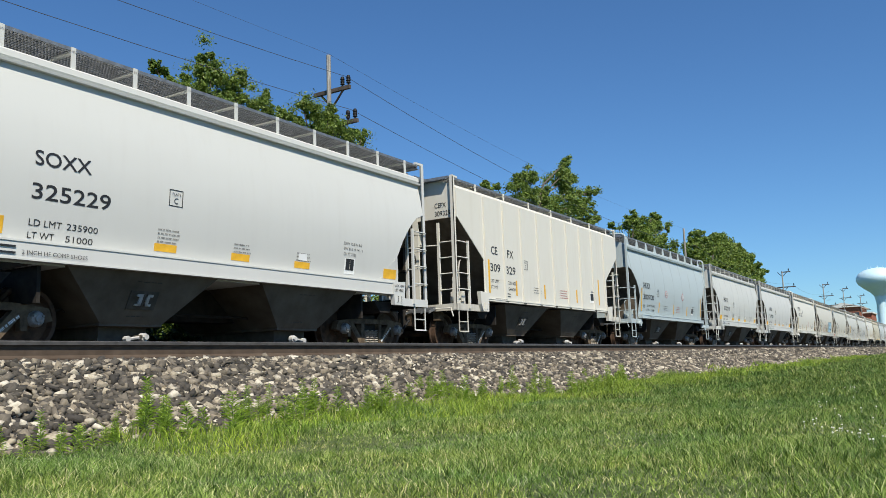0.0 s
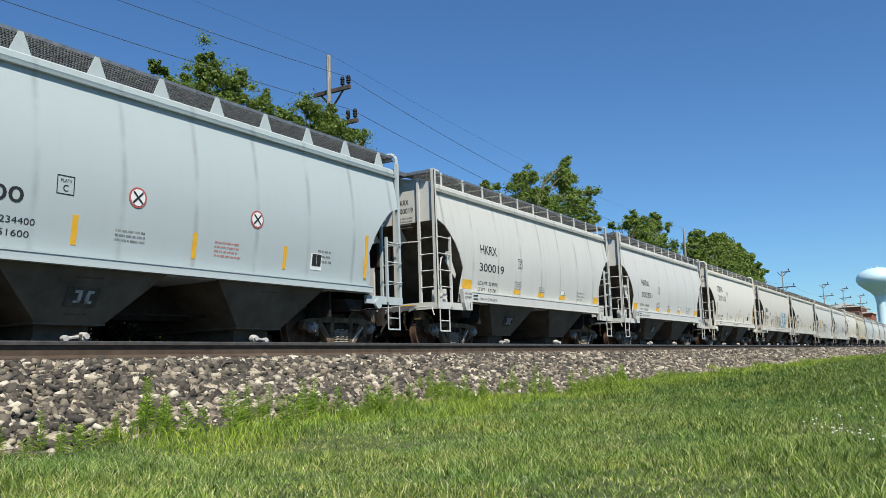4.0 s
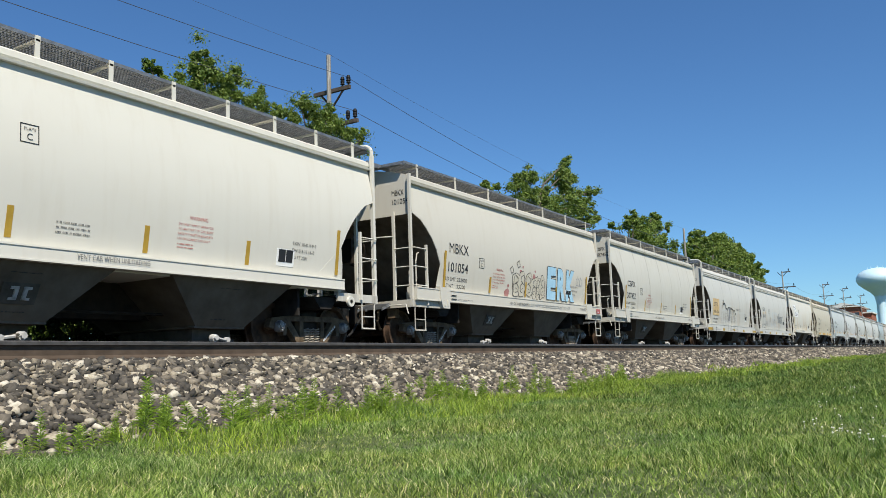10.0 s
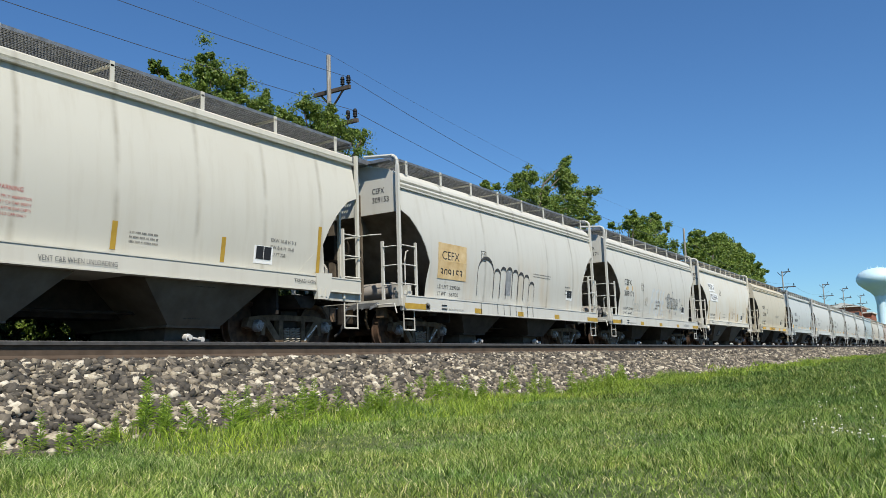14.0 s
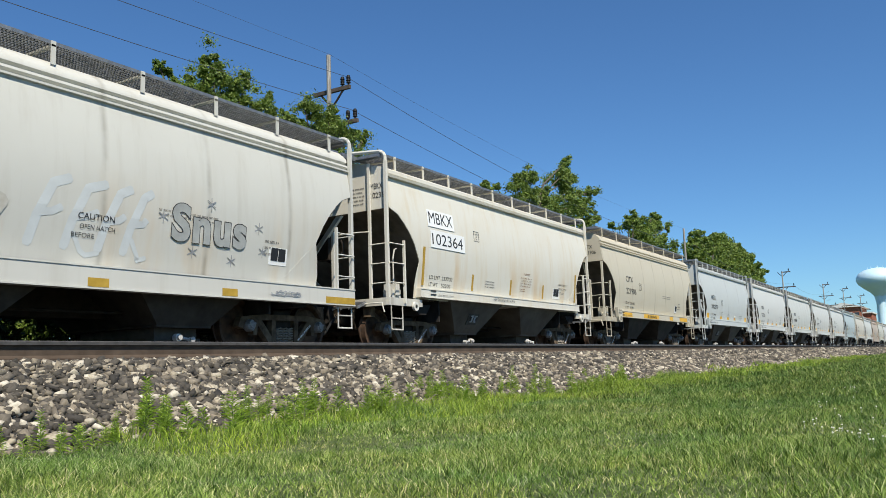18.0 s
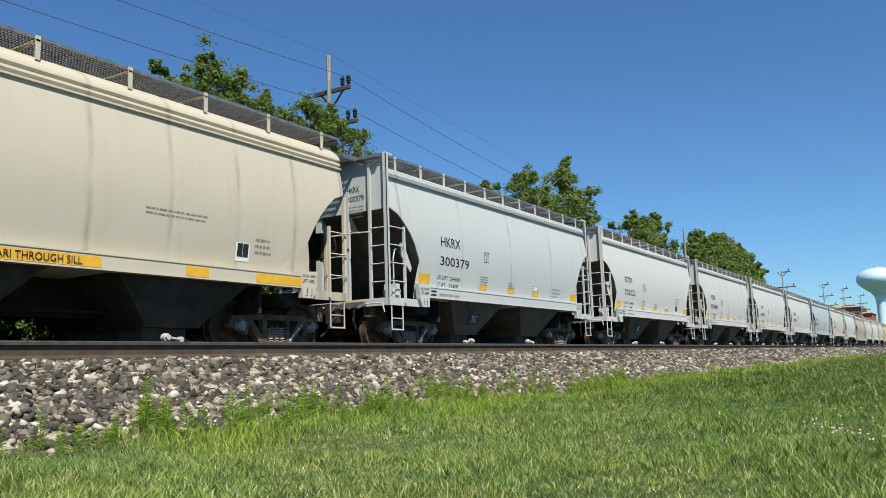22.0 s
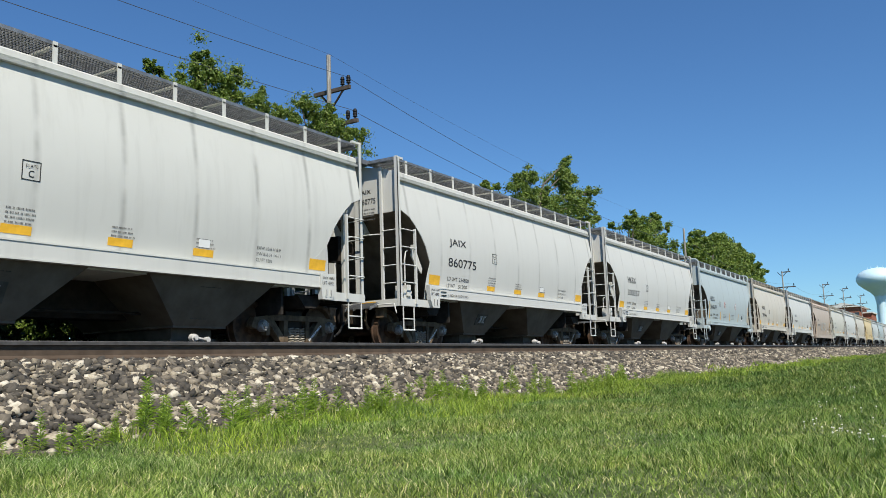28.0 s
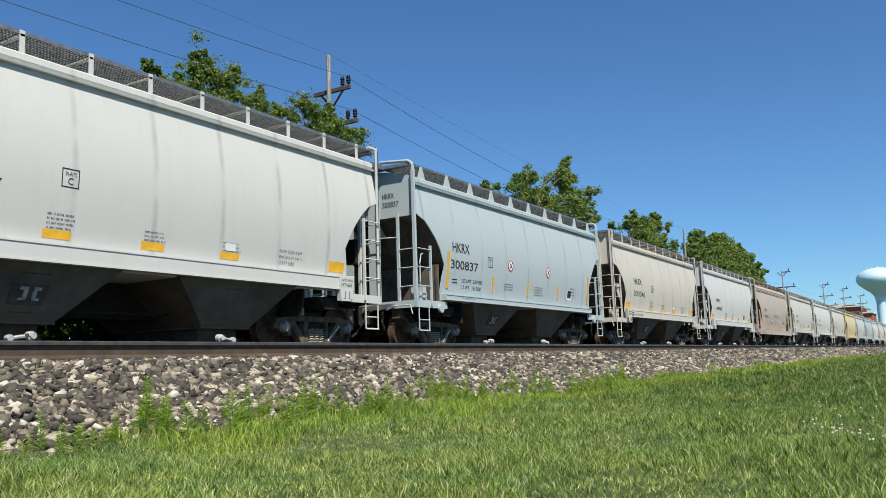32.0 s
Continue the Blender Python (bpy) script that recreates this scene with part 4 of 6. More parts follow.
def brake_wheel_geo():
    g = Geo()
    n = 18
    pts = [(5.72, 0.27 * math.cos(6.28318 * i / n) - 0.85, 2.05 + 0.27 * math.sin(6.28318 * i / n)) for i in range(n + 1)]
    g.path(pts, 0.018, 5)
    for k in range(4):
        a = 1.5708 * k + 0.4
        g.tube((5.70, -0.85, 2.05), (5.72, -0.85 + 0.27 * math.cos(a), 2.05 + 0.27 * math.sin(a)), 0.014, 5)
    g.tube((5.4, -0.85, 2.05), (5.72, -0.85, 2.05), 0.04, 8)
    g.box(5.38, 5.60, -1.02, -0.68, 1.80, 2.30)
    return g.mesh("brake_wheel", 40)


def tank_geo():
    """Air reservoir and valve block on the left end deck."""
    g = Geo().tube((-4.95, -0.95, 1.32), (-4.95, 0.1, 1.32), 0.2, 12)
    return g.mesh("air_reservoir", 40)


def valve_geo():
    g = Geo().box(-5.25, -4.95, -1.42, -1.18, 1.10, 1.28)
    g.box(-5.18, -5.04, -1.46, -1.15, 1.16, 1.40)
    g.tube((-5.3, -1.3, 1.2), (-4.85, -1.3, 1.2), 0.05, 8)
    g.path([(-5.1, -1.35, 1.3), (-5.1, -1.35, 1.95), (-5.0, -1.32, 2.15), (-4.9, -1.3, 2.18)], 0.016)
    g.path([(-5.15, -1.2, 1.3), (-5.15, -1.2, 1.75), (-5.0, -1.2, 1.78)], 0.014)
    return g.mesh("brake_valve", 30)


def ladder_geo(kind, tall=True):
    """Stiles only; rungs are pieces of their own. kind: side or end."""
    if kind == "side":
        return Geo().box(-5.0, -4.955, -1.58, -1.53, 0.98, 2.62 if tall else 2.32).mesh("ladder")
    return Geo().box(-HALF - 0.02, -HALF + 0.03, -1.08, -1.02, 0.98, {"end": 3.98, "endlow": 3.05, "endthin": 2.35}[kind]).mesh("ladder")


def post_geo(arch):
    """Corner post; the arched kind bends in over the walkway."""
    if arch in ("low", "mid"):
        return Geo().box(-HALF - 0.035, -HALF + 0.03, -1.53, -1.47, 0.95, 3.86 if arch == "low" else 2.95).mesh("corner_post")
    if arch:
        g = Geo().box(-HALF - 0.035, -HALF + 0.035, -1.53, -1.46, 0.95, 3.98)
        pts = [(-HALF, -1.495, 3.96), (-HALF, -1.49, 4.08), (-HALF, -1.45, 4.15), (-HALF, -1.36, 4.20), (-HALF, -0.62, 4.27)]
        return g.path(pts, 0.038, 8).mesh("corner_post")
    g = Geo().box(-HALF - 0.035, -HALF - 0.02, -1.53, -1.44, 0.95, 4.17)
    g.box(-HALF - 0.035, -HALF + 0.045, -1.53, -1.515, 0.95, 4.13)
    g.box(-HALF - 0.02, -HALF + 0.22, -1.505, -1.44, 4.125, 4.17)
    return g.mesh("corner_post")


def shear_post_geo(half):
    """Upright channel on the end, carried up to the end sheet."""
    g = Geo().box(-5.46, -5.36, -0.42, -0.34, 1.05, 3.45)
    g.box(-5.475, -5.46, -0.38 - half, -0.38 + half, 1.05, 3.45)
    g.prism([(-5.36, 3.0), (-5.36, 2.6), (-5.0, 2.6)], lambda a, b, s: (a, -0.39 + 0.02 * s, b))
    return g.mesh("end_channel")


def underframe_geo():
    g = Geo().box(-4.0, 4.0, -0.2, 0.2, 0.55, 1.2)
    g.tube((-4.0, -0.6, 0.62), (4.0, -0.6, 0.62), 0.025, 6)
    g.tube((-3.8, 0.6, 0.60), (3.8, 0.6, 0.60), 0.025, 6)
    return g.mesh("centre_sill")


FONT = {}


def text_mesh(words, w, h, bold=True):
    """Lettering as a thin mesh, w wide and h high, its lower left corner at the origin, facing -y."""
    key = (words, round(w, 3), round(h, 3), bold)
    if key not in FONT:
        cu = bpy.data.curves.new("lettering", "FONT")
        cu.body, cu.size, cu.offset, cu.resolution_u, cu.extrude = words, 1.0, 0.0 if not bold or "M" in words else 0.004 if h < 0.16 else 0.008, 3, 0.0
        ob = bpy.data.objects.new("lettering", cu)
        scene.collection.objects.link(ob)
        me = bpy.data.meshes.new_from_object(ob.evaluated_get(bpy.context.evaluated_depsgraph_get()))
        bpy.data.objects.remove(ob)
        co = np.empty(len(me.vertices) * 3, dtype=np.float32)
        me.vertices.foreach_get("co", co)
        co = co.reshape(-1, 3)
        lo, hi = co.min(0), co.max(0)
        out = np.zeros_like(co)
        out[:, 0] = (co[:, 0] - lo[0]) / (hi[0] - lo[0]) * w
        out[:, 2] = (co[:, 1] - lo[1]) / (hi[1] - lo[1]) * h
        me.vertices.foreach_set("co", out.ravel())
        me.materials.clear()
        me.update()
        FONT[key] = me
    return FONT[key]


def fat_text(words, w, h, fat):
    """Swollen hand-painted letters, w wide and h high without the swelling."""
    def build():
        cu = bpy.data.curves.new("lettering", "FONT")
        cu.body, cu.size, cu.offset, cu.resolution_u, cu.space_character = words, 1.0, fat, 4, 1.12
        ob = bpy.data.objects.new("lettering", cu)
        scene.collection.objects.link(ob)
        me = bpy.data.meshes.new_from_object(ob.evaluated_get(bpy.context.evaluated_depsgraph_get()))
        bpy.data.objects.remove(ob)
        co = np.empty(len(me.vertices) * 3, dtype=np.float32)
        me.vertices.foreach_get("co", co)
        co = co.reshape(-1, 3)
        lo, hi = co.min(0), co.max(0)
        sx, sz = w / (hi[0] - lo[0] - 2 * fat), h / (hi[1] - lo[1] - 2 * fat)
        out = np.zeros_like(co)
        out[:, 0], out[:, 2] = (co[:, 0] - lo[0] - fat) * sx, (co[:, 1] - lo[1] - fat) * sz
        me.vertices.foreach_set("co", out.ravel())
        me.materials.clear()
        me.update()
        return me
    return once(("fat", words, w, h, fat), build)


def lean(x, z, flat=False, off=0.005, span=0.2):
    """A place on the near side of a body, tilted with its surface; span: the height of what lies there."""
    w0, w1 = width_at(z, flat), width_at(z + span, flat)
    lift = max(width_at(z + span * k / 8, flat) - w0 - (w1 - w0) * k / 8 for k in range(9))
    return pose(x, -w0 - off - lift, z, -math.degrees(math.atan2(w0 - w1, span)), 0, 0)


def letters(words, x, z, w, h, mat, parent, label="", flat=False, name="lettering", off=0.005, bold=True):
    return part(name, text_mesh(words, w, h, bold), mat, parent, label, lean(x, z, flat, off))


def plate(name, x, z, w, h, mat, parent, label="", flat=False, off=0.005, place=None):
    me = once(("plate", round(w, 3), round(h, 3)), lambda: Geo().box(0, w, 0, 0.004, 0, h).mesh("panel"))
    return part(name, me, mat, parent, label, place or lean(x, z, flat, off, h))


def bars_mesh(n, w, h):
    """Lines of writing too small to read: n rows of broken bars."""
    def build():
        g = Geo()
        rnd = random.Random(n * 31 + int(w * 100))
        for i in range(n):
            z0 = h * (n - 1 - i) / n
            x = 0.0
            end = w * rnd.uniform(0.7, 1.0)
            while x < end:
                for c in range(rnd.randint(2, 7)):
                    q = rnd.uniform(0.007, 0.015)
                    if x + q < w:
                        g.add([(x, 0, z0), (x + q, 0, z0), (x + q, 0, z0 + h / n * 0.38), (x, 0, z0 + h / n * 0.38)], [(0, 1, 2, 3)])
                    x += q + 0.006
                x += 0.018
        return g.mesh("small_print")
    return once(("bars", n, round(w, 2), round(h, 2)), build)


def small_print(x, z, n, w, h, mat, parent, flat=False):
    return tagged(part("small_print", bars_mesh(n, w, h), mat, parent, "", lean(x, z, flat, 0.006)), kind="stuff")


def stroke_mesh(seed, w, h, thick, loops):
    """A flat spray-paint scrawl of looping ribbons."""
    def build():
        rnd = random.Random(seed)
        g = Geo()
        for k in range(loops):
            cx = w * (k + 0.5) / loops
            rx, rz = w / loops * rnd.uniform(0.5, 0.8), h * rnd.uniform(0.40, 0.5)
            a0, turn = rnd.uniform(0, 6.28), rnd.choice((-1, 1)) * rnd.uniform(4.0, 7.5)
            pts = []
            for i in range(15):
                a = a0 + turn * i / 14
                q = 1 + 0.35 * math.sin(2.3 * a + seed)
                pts.append((cx + rx * q * 0.7 * math.cos(a), h * 0.5 + rz * q * 0.75 * math.sin(a)))
            vs, fs = [], []
            for i, (px, pz) in enumerate(pts):
                nx, nz = pts[min(i + 1, 14)][0] - pts[max(i - 1, 0)][0], pts[min(i + 1, 14)][1] - pts[max(i - 1, 0)][1]
                ln = math.hypot(nx, nz) or 1
                t = thick * rnd.uniform(0.6, 1.2)
                vs += [(px - nz / ln * t, k * 0.0004, pz + nx / ln * t), (px + nz / ln * t, k * 0.0004, pz - nx / ln * t)]
                if i:
                    fs.append((2 * i - 2, 2 * i - 1, 2 * i + 1, 2 * i))
            g.add(vs, fs)
        return g.mesh("scrawl")
    return once(("scrawl", seed, w, h), build)


def blob_mesh(points):
    return Geo().prism(points, lambda a, b, s: (a, 0.002 * s, b)).mesh("graffiti_fill")


# colours of paint in the train
SPECS = {
    "grey": ("light_grey_paint", (0.565, 0.563, 0.53), (0.45, 0.43, 0.39), 0.18),
    "seam": ("seamed_grey_paint", (0.55, 0.55, 0.51), (0.28, 0.27, 0.24), 0.24, 0.0, 1.30),
    "faint": ("faintly_seamed_grey_paint", (0.56, 0.556, 0.52), (0.40, 0.385, 0.35), 0.2, 0.0, 1.30),
    "white": ("off_white_paint", (0.635, 0.61, 0.535), (0.42, 0.34, 0.22), 0.16),
    "whitestain": ("stained_white_paint", (0.63, 0.605, 0.53), (0.52, 0.38, 0.17), 0.42, 0.55),
    "ivory": ("ivory_paint", (0.56, 0.53, 0.455), (0.40, 0.33, 0.23), 0.20),
    "cream": ("cream_white_paint", (0.545, 0.525, 0.455), (0.33, 0.275, 0.185), 0.24, 0.0, 1.45),
    "worn": ("worn_white_paint", (0.54, 0.53, 0.48), (0.33, 0.29, 0.22), 0.30, 0.30, 1.85),
    "beige": ("beige_paint", (0.535, 0.485, 0.375), (0.42, 0.345, 0.23), 0.28, 0.0, 1.35),
    "blue": ("pale_blue_grey_paint", (0.41, 0.465, 0.47), (0.33, 0.35, 0.34), 0.14, 0.0, 1.3),
    "paleblue": ("pale_grey_blue_paint", (0.505, 0.525, 0.505), (0.36, 0.35, 0.33), 0.2, 0.0, 2.54),
    "brown": ("rust_stained_paint", (0.46, 0.38, 0.31), (0.26, 0.17, 0.11), 0.5, 0.4),
    "tan": ("dusty_tan_paint", (0.555, 0.515, 0.44), (0.32, 0.27, 0.20), 0.3, 0.2, 1.3),
    "gold": ("golden_yellow_paint", (0.62, 0.49, 0.27), (0.40, 0.27, 0.10), 0.25),
}
PAINTS = {k: paint(*v) for k, v in SPECS.items()}
LOWTRIM = {k: paint(v[0] + "_grimy", tuple(0.88 * c for c in v[1]), (0.16, 0.115, 0.07), 0.75, 0.0) for k, v in SPECS.items()}
TRIM = {k: paint(v[0] + "_trim", *v[1:4]) for k, v in SPECS.items()}
WHITE = material("white_decal", (0.78, 0.78, 0.76), 0.5)[0]
BROWNPRINT = material("brown_stencil", (0.20, 0.10, 0.05), 0.6)[0]
RED = material("red_decal", (0.42, 0.10, 0.09), 0.5)[0]
SKYBLUE = noisy("blue_spray_paint", (0.30, 0.52, 0.66), (0.42, 0.64, 0.78), 5, 0.5, 0, 0)
TANSPRAY = noisy("tan_spray_paint", (0.50, 0.45, 0.34), (0.58, 0.54, 0.45), 5, 0.5, 0, 0)
GREYSPRAY = noisy("grey_spray_paint", (0.18, 0.19, 0.20), (0.34, 0.35, 0.36), 4, 0.6, 0, 0)
PALESPRAY = noisy("pale_spray_paint", (0.47, 0.49, 0.485), (0.56, 0.59, 0.59), 3, 0.6, 0, 0)
DARKSPRAY = noisy("black_spray_paint", (0.03, 0.03, 0.032), (0.09, 0.09, 0.09), 6, 0.6, 0, 0)
REDSPRAY = noisy("dull_red_spray", (0.30, 0.13, 0.12), (0.42, 0.22, 0.20), 8, 0.6, 0, 0)
SMUDGE = noisy("brown_smudge", (0.38, 0.355, 0.30), (0.50, 0.48, 0.43), 6, 0.7, 0, 0)
HAZESPRAY = noisy("faded_grey_spray", (0.36, 0.37, 0.345), (0.50, 0.50, 0.46), 4, 0.6, 0, 0)
GREYFILL = noisy("grey_bubble_paint", (0.26, 0.27, 0.26), (0.40, 0.41, 0.39), 3, 0.6, 0, 0)
OCHRE = noisy("rusty_panel_paint", (0.46, 0.30, 0.12), (0.66, 0.52, 0.30), 3, 0.6, 0, 0)
OLIVE = noisy("faded_yellow_tape", (0.33, 0.205, 0.03), (0.46, 0.30, 0.05), 6, 0.6, 0, 0)
# pale reservoir paint, greyed down to stand for its shaded place
SHADEPAINT = noisy("shaded_reservoir_paint", (0.20, 0.18, 0.16), (0.34, 0.31, 0.28), 3, 0.7)

# kind, paint, mark, number, load limit, light weight, reflectors, walkway posts
ROUND, SMOOTH, FLAT, SAW, ARCH, PLAIN, FLUTE, TALL = "round", "smooth", "flat", "saw", "arch", "plain", "flute", "tall"
TRAIN = [
    (SMOOTH, "grey", "SOXX", "325229", "235900", "51000", "block"),
    (FLAT, "white", "CE   FX", "309  329", "231400", "54600", "stripe"),
    (SAW, "blue", "HKRX", "300700", "234400", "51600", "stripe"),
    (ROUND, "seam", "HKRX", "300019", "233900", "52100", "block"),
    (ROUND, "faint", "HKRX", "300351", "234500", "51500", "block"),
    (ARCH, "white", "CBFX", "305162", "233700", "52300", "stripe"),
    (PLAIN, "ivory", "MBKX", "101054", "232800", "53200", "stripe"),
    (PLAIN, "cream", "CBFX", "307452", "232500", "53500", "stripe"),
    (FLUTE, "worn", "CEFX", "309153", "229300", "56700", "sill"),
    (FLUTE, "worn", "CEFX", "309171", "229400", "56600", "sill"),
    (ARCH, "whitestain", "MBKX", "102364", "233700", "52300", "stripe"),
    (TALL, "beige", "CITX", "221906", "233100", "52900", "sill"),
    (SMOOTH, "paleblue", "HKRX", "300379", "234400", "51600", "block"),
    (SMOOTH, "grey", "SOXX", "325222", "234900", "51100", "block"),
    (ROUND, "seam", "HKRX", "300088", "234200", "51800", "block"),
    (SMOOTH, "faint", "JAIX", "860775", "234800", "51200", "block"),
    (ROUND, "faint", "HKRX", "300357", "234400", "51600", "block"),
    (SAW, "blue", "HKRX", "300837", "234700", "51300", "stripe"),
    (ROUND, "tan", "HKRX", "300046", "", "", "block"),
    (ROUND, "faint", "", "", "", "", "block"),
    (FLUTE, "brown", "", "", "", "", "stripe"),
    (ROUND, "cream", "", "", "", "", "block"),
    (SMOOTH, "grey", "", "", "", "", "block"),
    (ROUND, "tan", "", "", "", "", "block"),
    (PLAIN, "gold", "", "", "", "", "stripe"),
    (SMOOTH, "paleblue", "", "", "", "", "block"),
    (SAW, "blue", "", "", "", "", "stripe"),
    (ROUND, "faint", "", "", "", "", "block"),
    (ROUND, "seam", "", "", "", "", "block"),
    (ARCH, "cream", "", "", "", "", "stripe"),
    (SMOOTH, "grey", "", "", "", "", "block"),
    (ROUND, "faint", "", "", "", "", "block"),
]
LOOKS = {
    SMOOTH: "smooth round-sided covered hopper car", ROUND: "covered hopper car with welded seams",
    FLAT: "covered hopper car with side posts", SAW: "covered hopper car with gusseted walkway",
    ARCH: "covered hopper car with arched corner rails", PLAIN: "covered hopper car with heavy sill",
    FLUTE: "covered hopper car with deep sill", TALL: "covered hopper car with fluted eaves",
}
SHADES = {"faint": "light grey", "ivory": "graffitied ivory", "grey": "light grey", "seam": "weathered light grey", "white": "off-white", "whitestain": "rust-stained white", "cream": "cream-white",
          "worn": "worn graffitied white", "beige": "dusty beige", "blue": "pale blue-grey", "paleblue": "pale bluish-grey", "brown": "rust-brown",
          "tan": "dusty cream-tan", "gold": "golden yellow"}
wheelsets = {-1: [], 1: []}
# mark and number: offset from the left corner, height, width and size of each
MARKS = {
    0: (1.90, 2.38, 0.80, 0.20, 1.88, 1.94, 1.14, 0.21),
    2: (1.50, 2.28, 0.81, 0.22, 1.48, 1.86, 1.27, 0.20),
    3: (1.94, 2.37, 0.86, 0.22, 1.90, 1.93, 1.29, 0.21),
    4: (2.02, 2.37, 0.86, 0.22, 2.00, 1.93, 1.26, 0.20),
    5: (1.61, 2.84, 1.20, 0.28, 1.65, 2.39, 1.60, 0.26),
    6: (1.49, 2.25, 0.88, 0.23, 1.45, 1.81, 0.90, 0.22),
    7: (1.47, 2.24, 0.83, 0.21, 1.42, 1.82, 0.92, 0.20),
    8: (1.60, 2.06, 0.77, 0.20, 1.54, 1.66, 0.98, 0.20),
    9: (1.53, 2.28, 0.75, 0.20, 1.50, 1.88, 0.97, 0.19),
    10: (1.55, 2.84, 1.01, 0.27, 1.62, 2.36, 1.34, 0.26),
    11: (2.14, 2.39, 0.75, 0.21, 2.14, 1.97, 1.09, 0.21),
    12: (1.98, 2.36, 0.87, 0.22, 1.96, 1.92, 1.30, 0.21),
    13: (1.95, 2.37, 0.80, 0.21, 1.92, 1.92, 1.14, 0.20),
    14: (1.88, 2.36, 0.86, 0.22, 1.85, 1.92, 1.31, 0.21),
    15: (1.93, 2.37, 0.78, 0.21, 1.89, 1.92, 1.30, 0.21),
    16: (1.95, 2.37, 0.89, 0.22, 1.92, 1.92, 1.30, 0.21),
    17: (1.46, 2.29, 0.79, 0.22, 1.40, 1.89, 1.28, 0.21),
}


def truck(car, x):
    """A two-axle truck; wheelsets are kept for rolling."""
    t = part("truck", once("bolster", lambda: Geo().box(-0.22, 0.22, -0.98, 0.98, 0.42, 0.74).box(-0.3, 0.3, -0.3, 0.3, 0.6, 0.92).mesh("bolster")), STEEL, car, place=pose(x, 0, 0))
    for s in (-1, 1):
        w = part("wheelset", once("wheelset", wheelset_geo), WHEEL, t, "steel wheels with brown rust on one axle", pose(s * 0.89, 0, 0.457))
        wheelsets[s].append(w)
    for q in (0, 180):
        m = pose(0, 0, 0, 0, 0, q)
        part("side_frame", once("frame", truck_frame_geo), CASTING, t, place=m)
        for k in (-1, 0, 1):
            part("coil_spring", once("spring", spring_geo), SPRING, t, "coil spring, worn bright", place=m @ pose(k * 0.145, 0, 0))
        for s in (-1, 1):
            part("bearing_cap", once("cap", cap_geo), CAP, t, "blue-grey roller bearing cap", place=m @ pose(s * 0.89, 0, 0.457))
    tagged(part("small_print", bars_mesh(1, 0.50, 0.10), WHITE, t, "white stencil on the side frame", pose(0.33, -1.064, 0.19, 0, -39, 0)), kind="stuff")
    return t


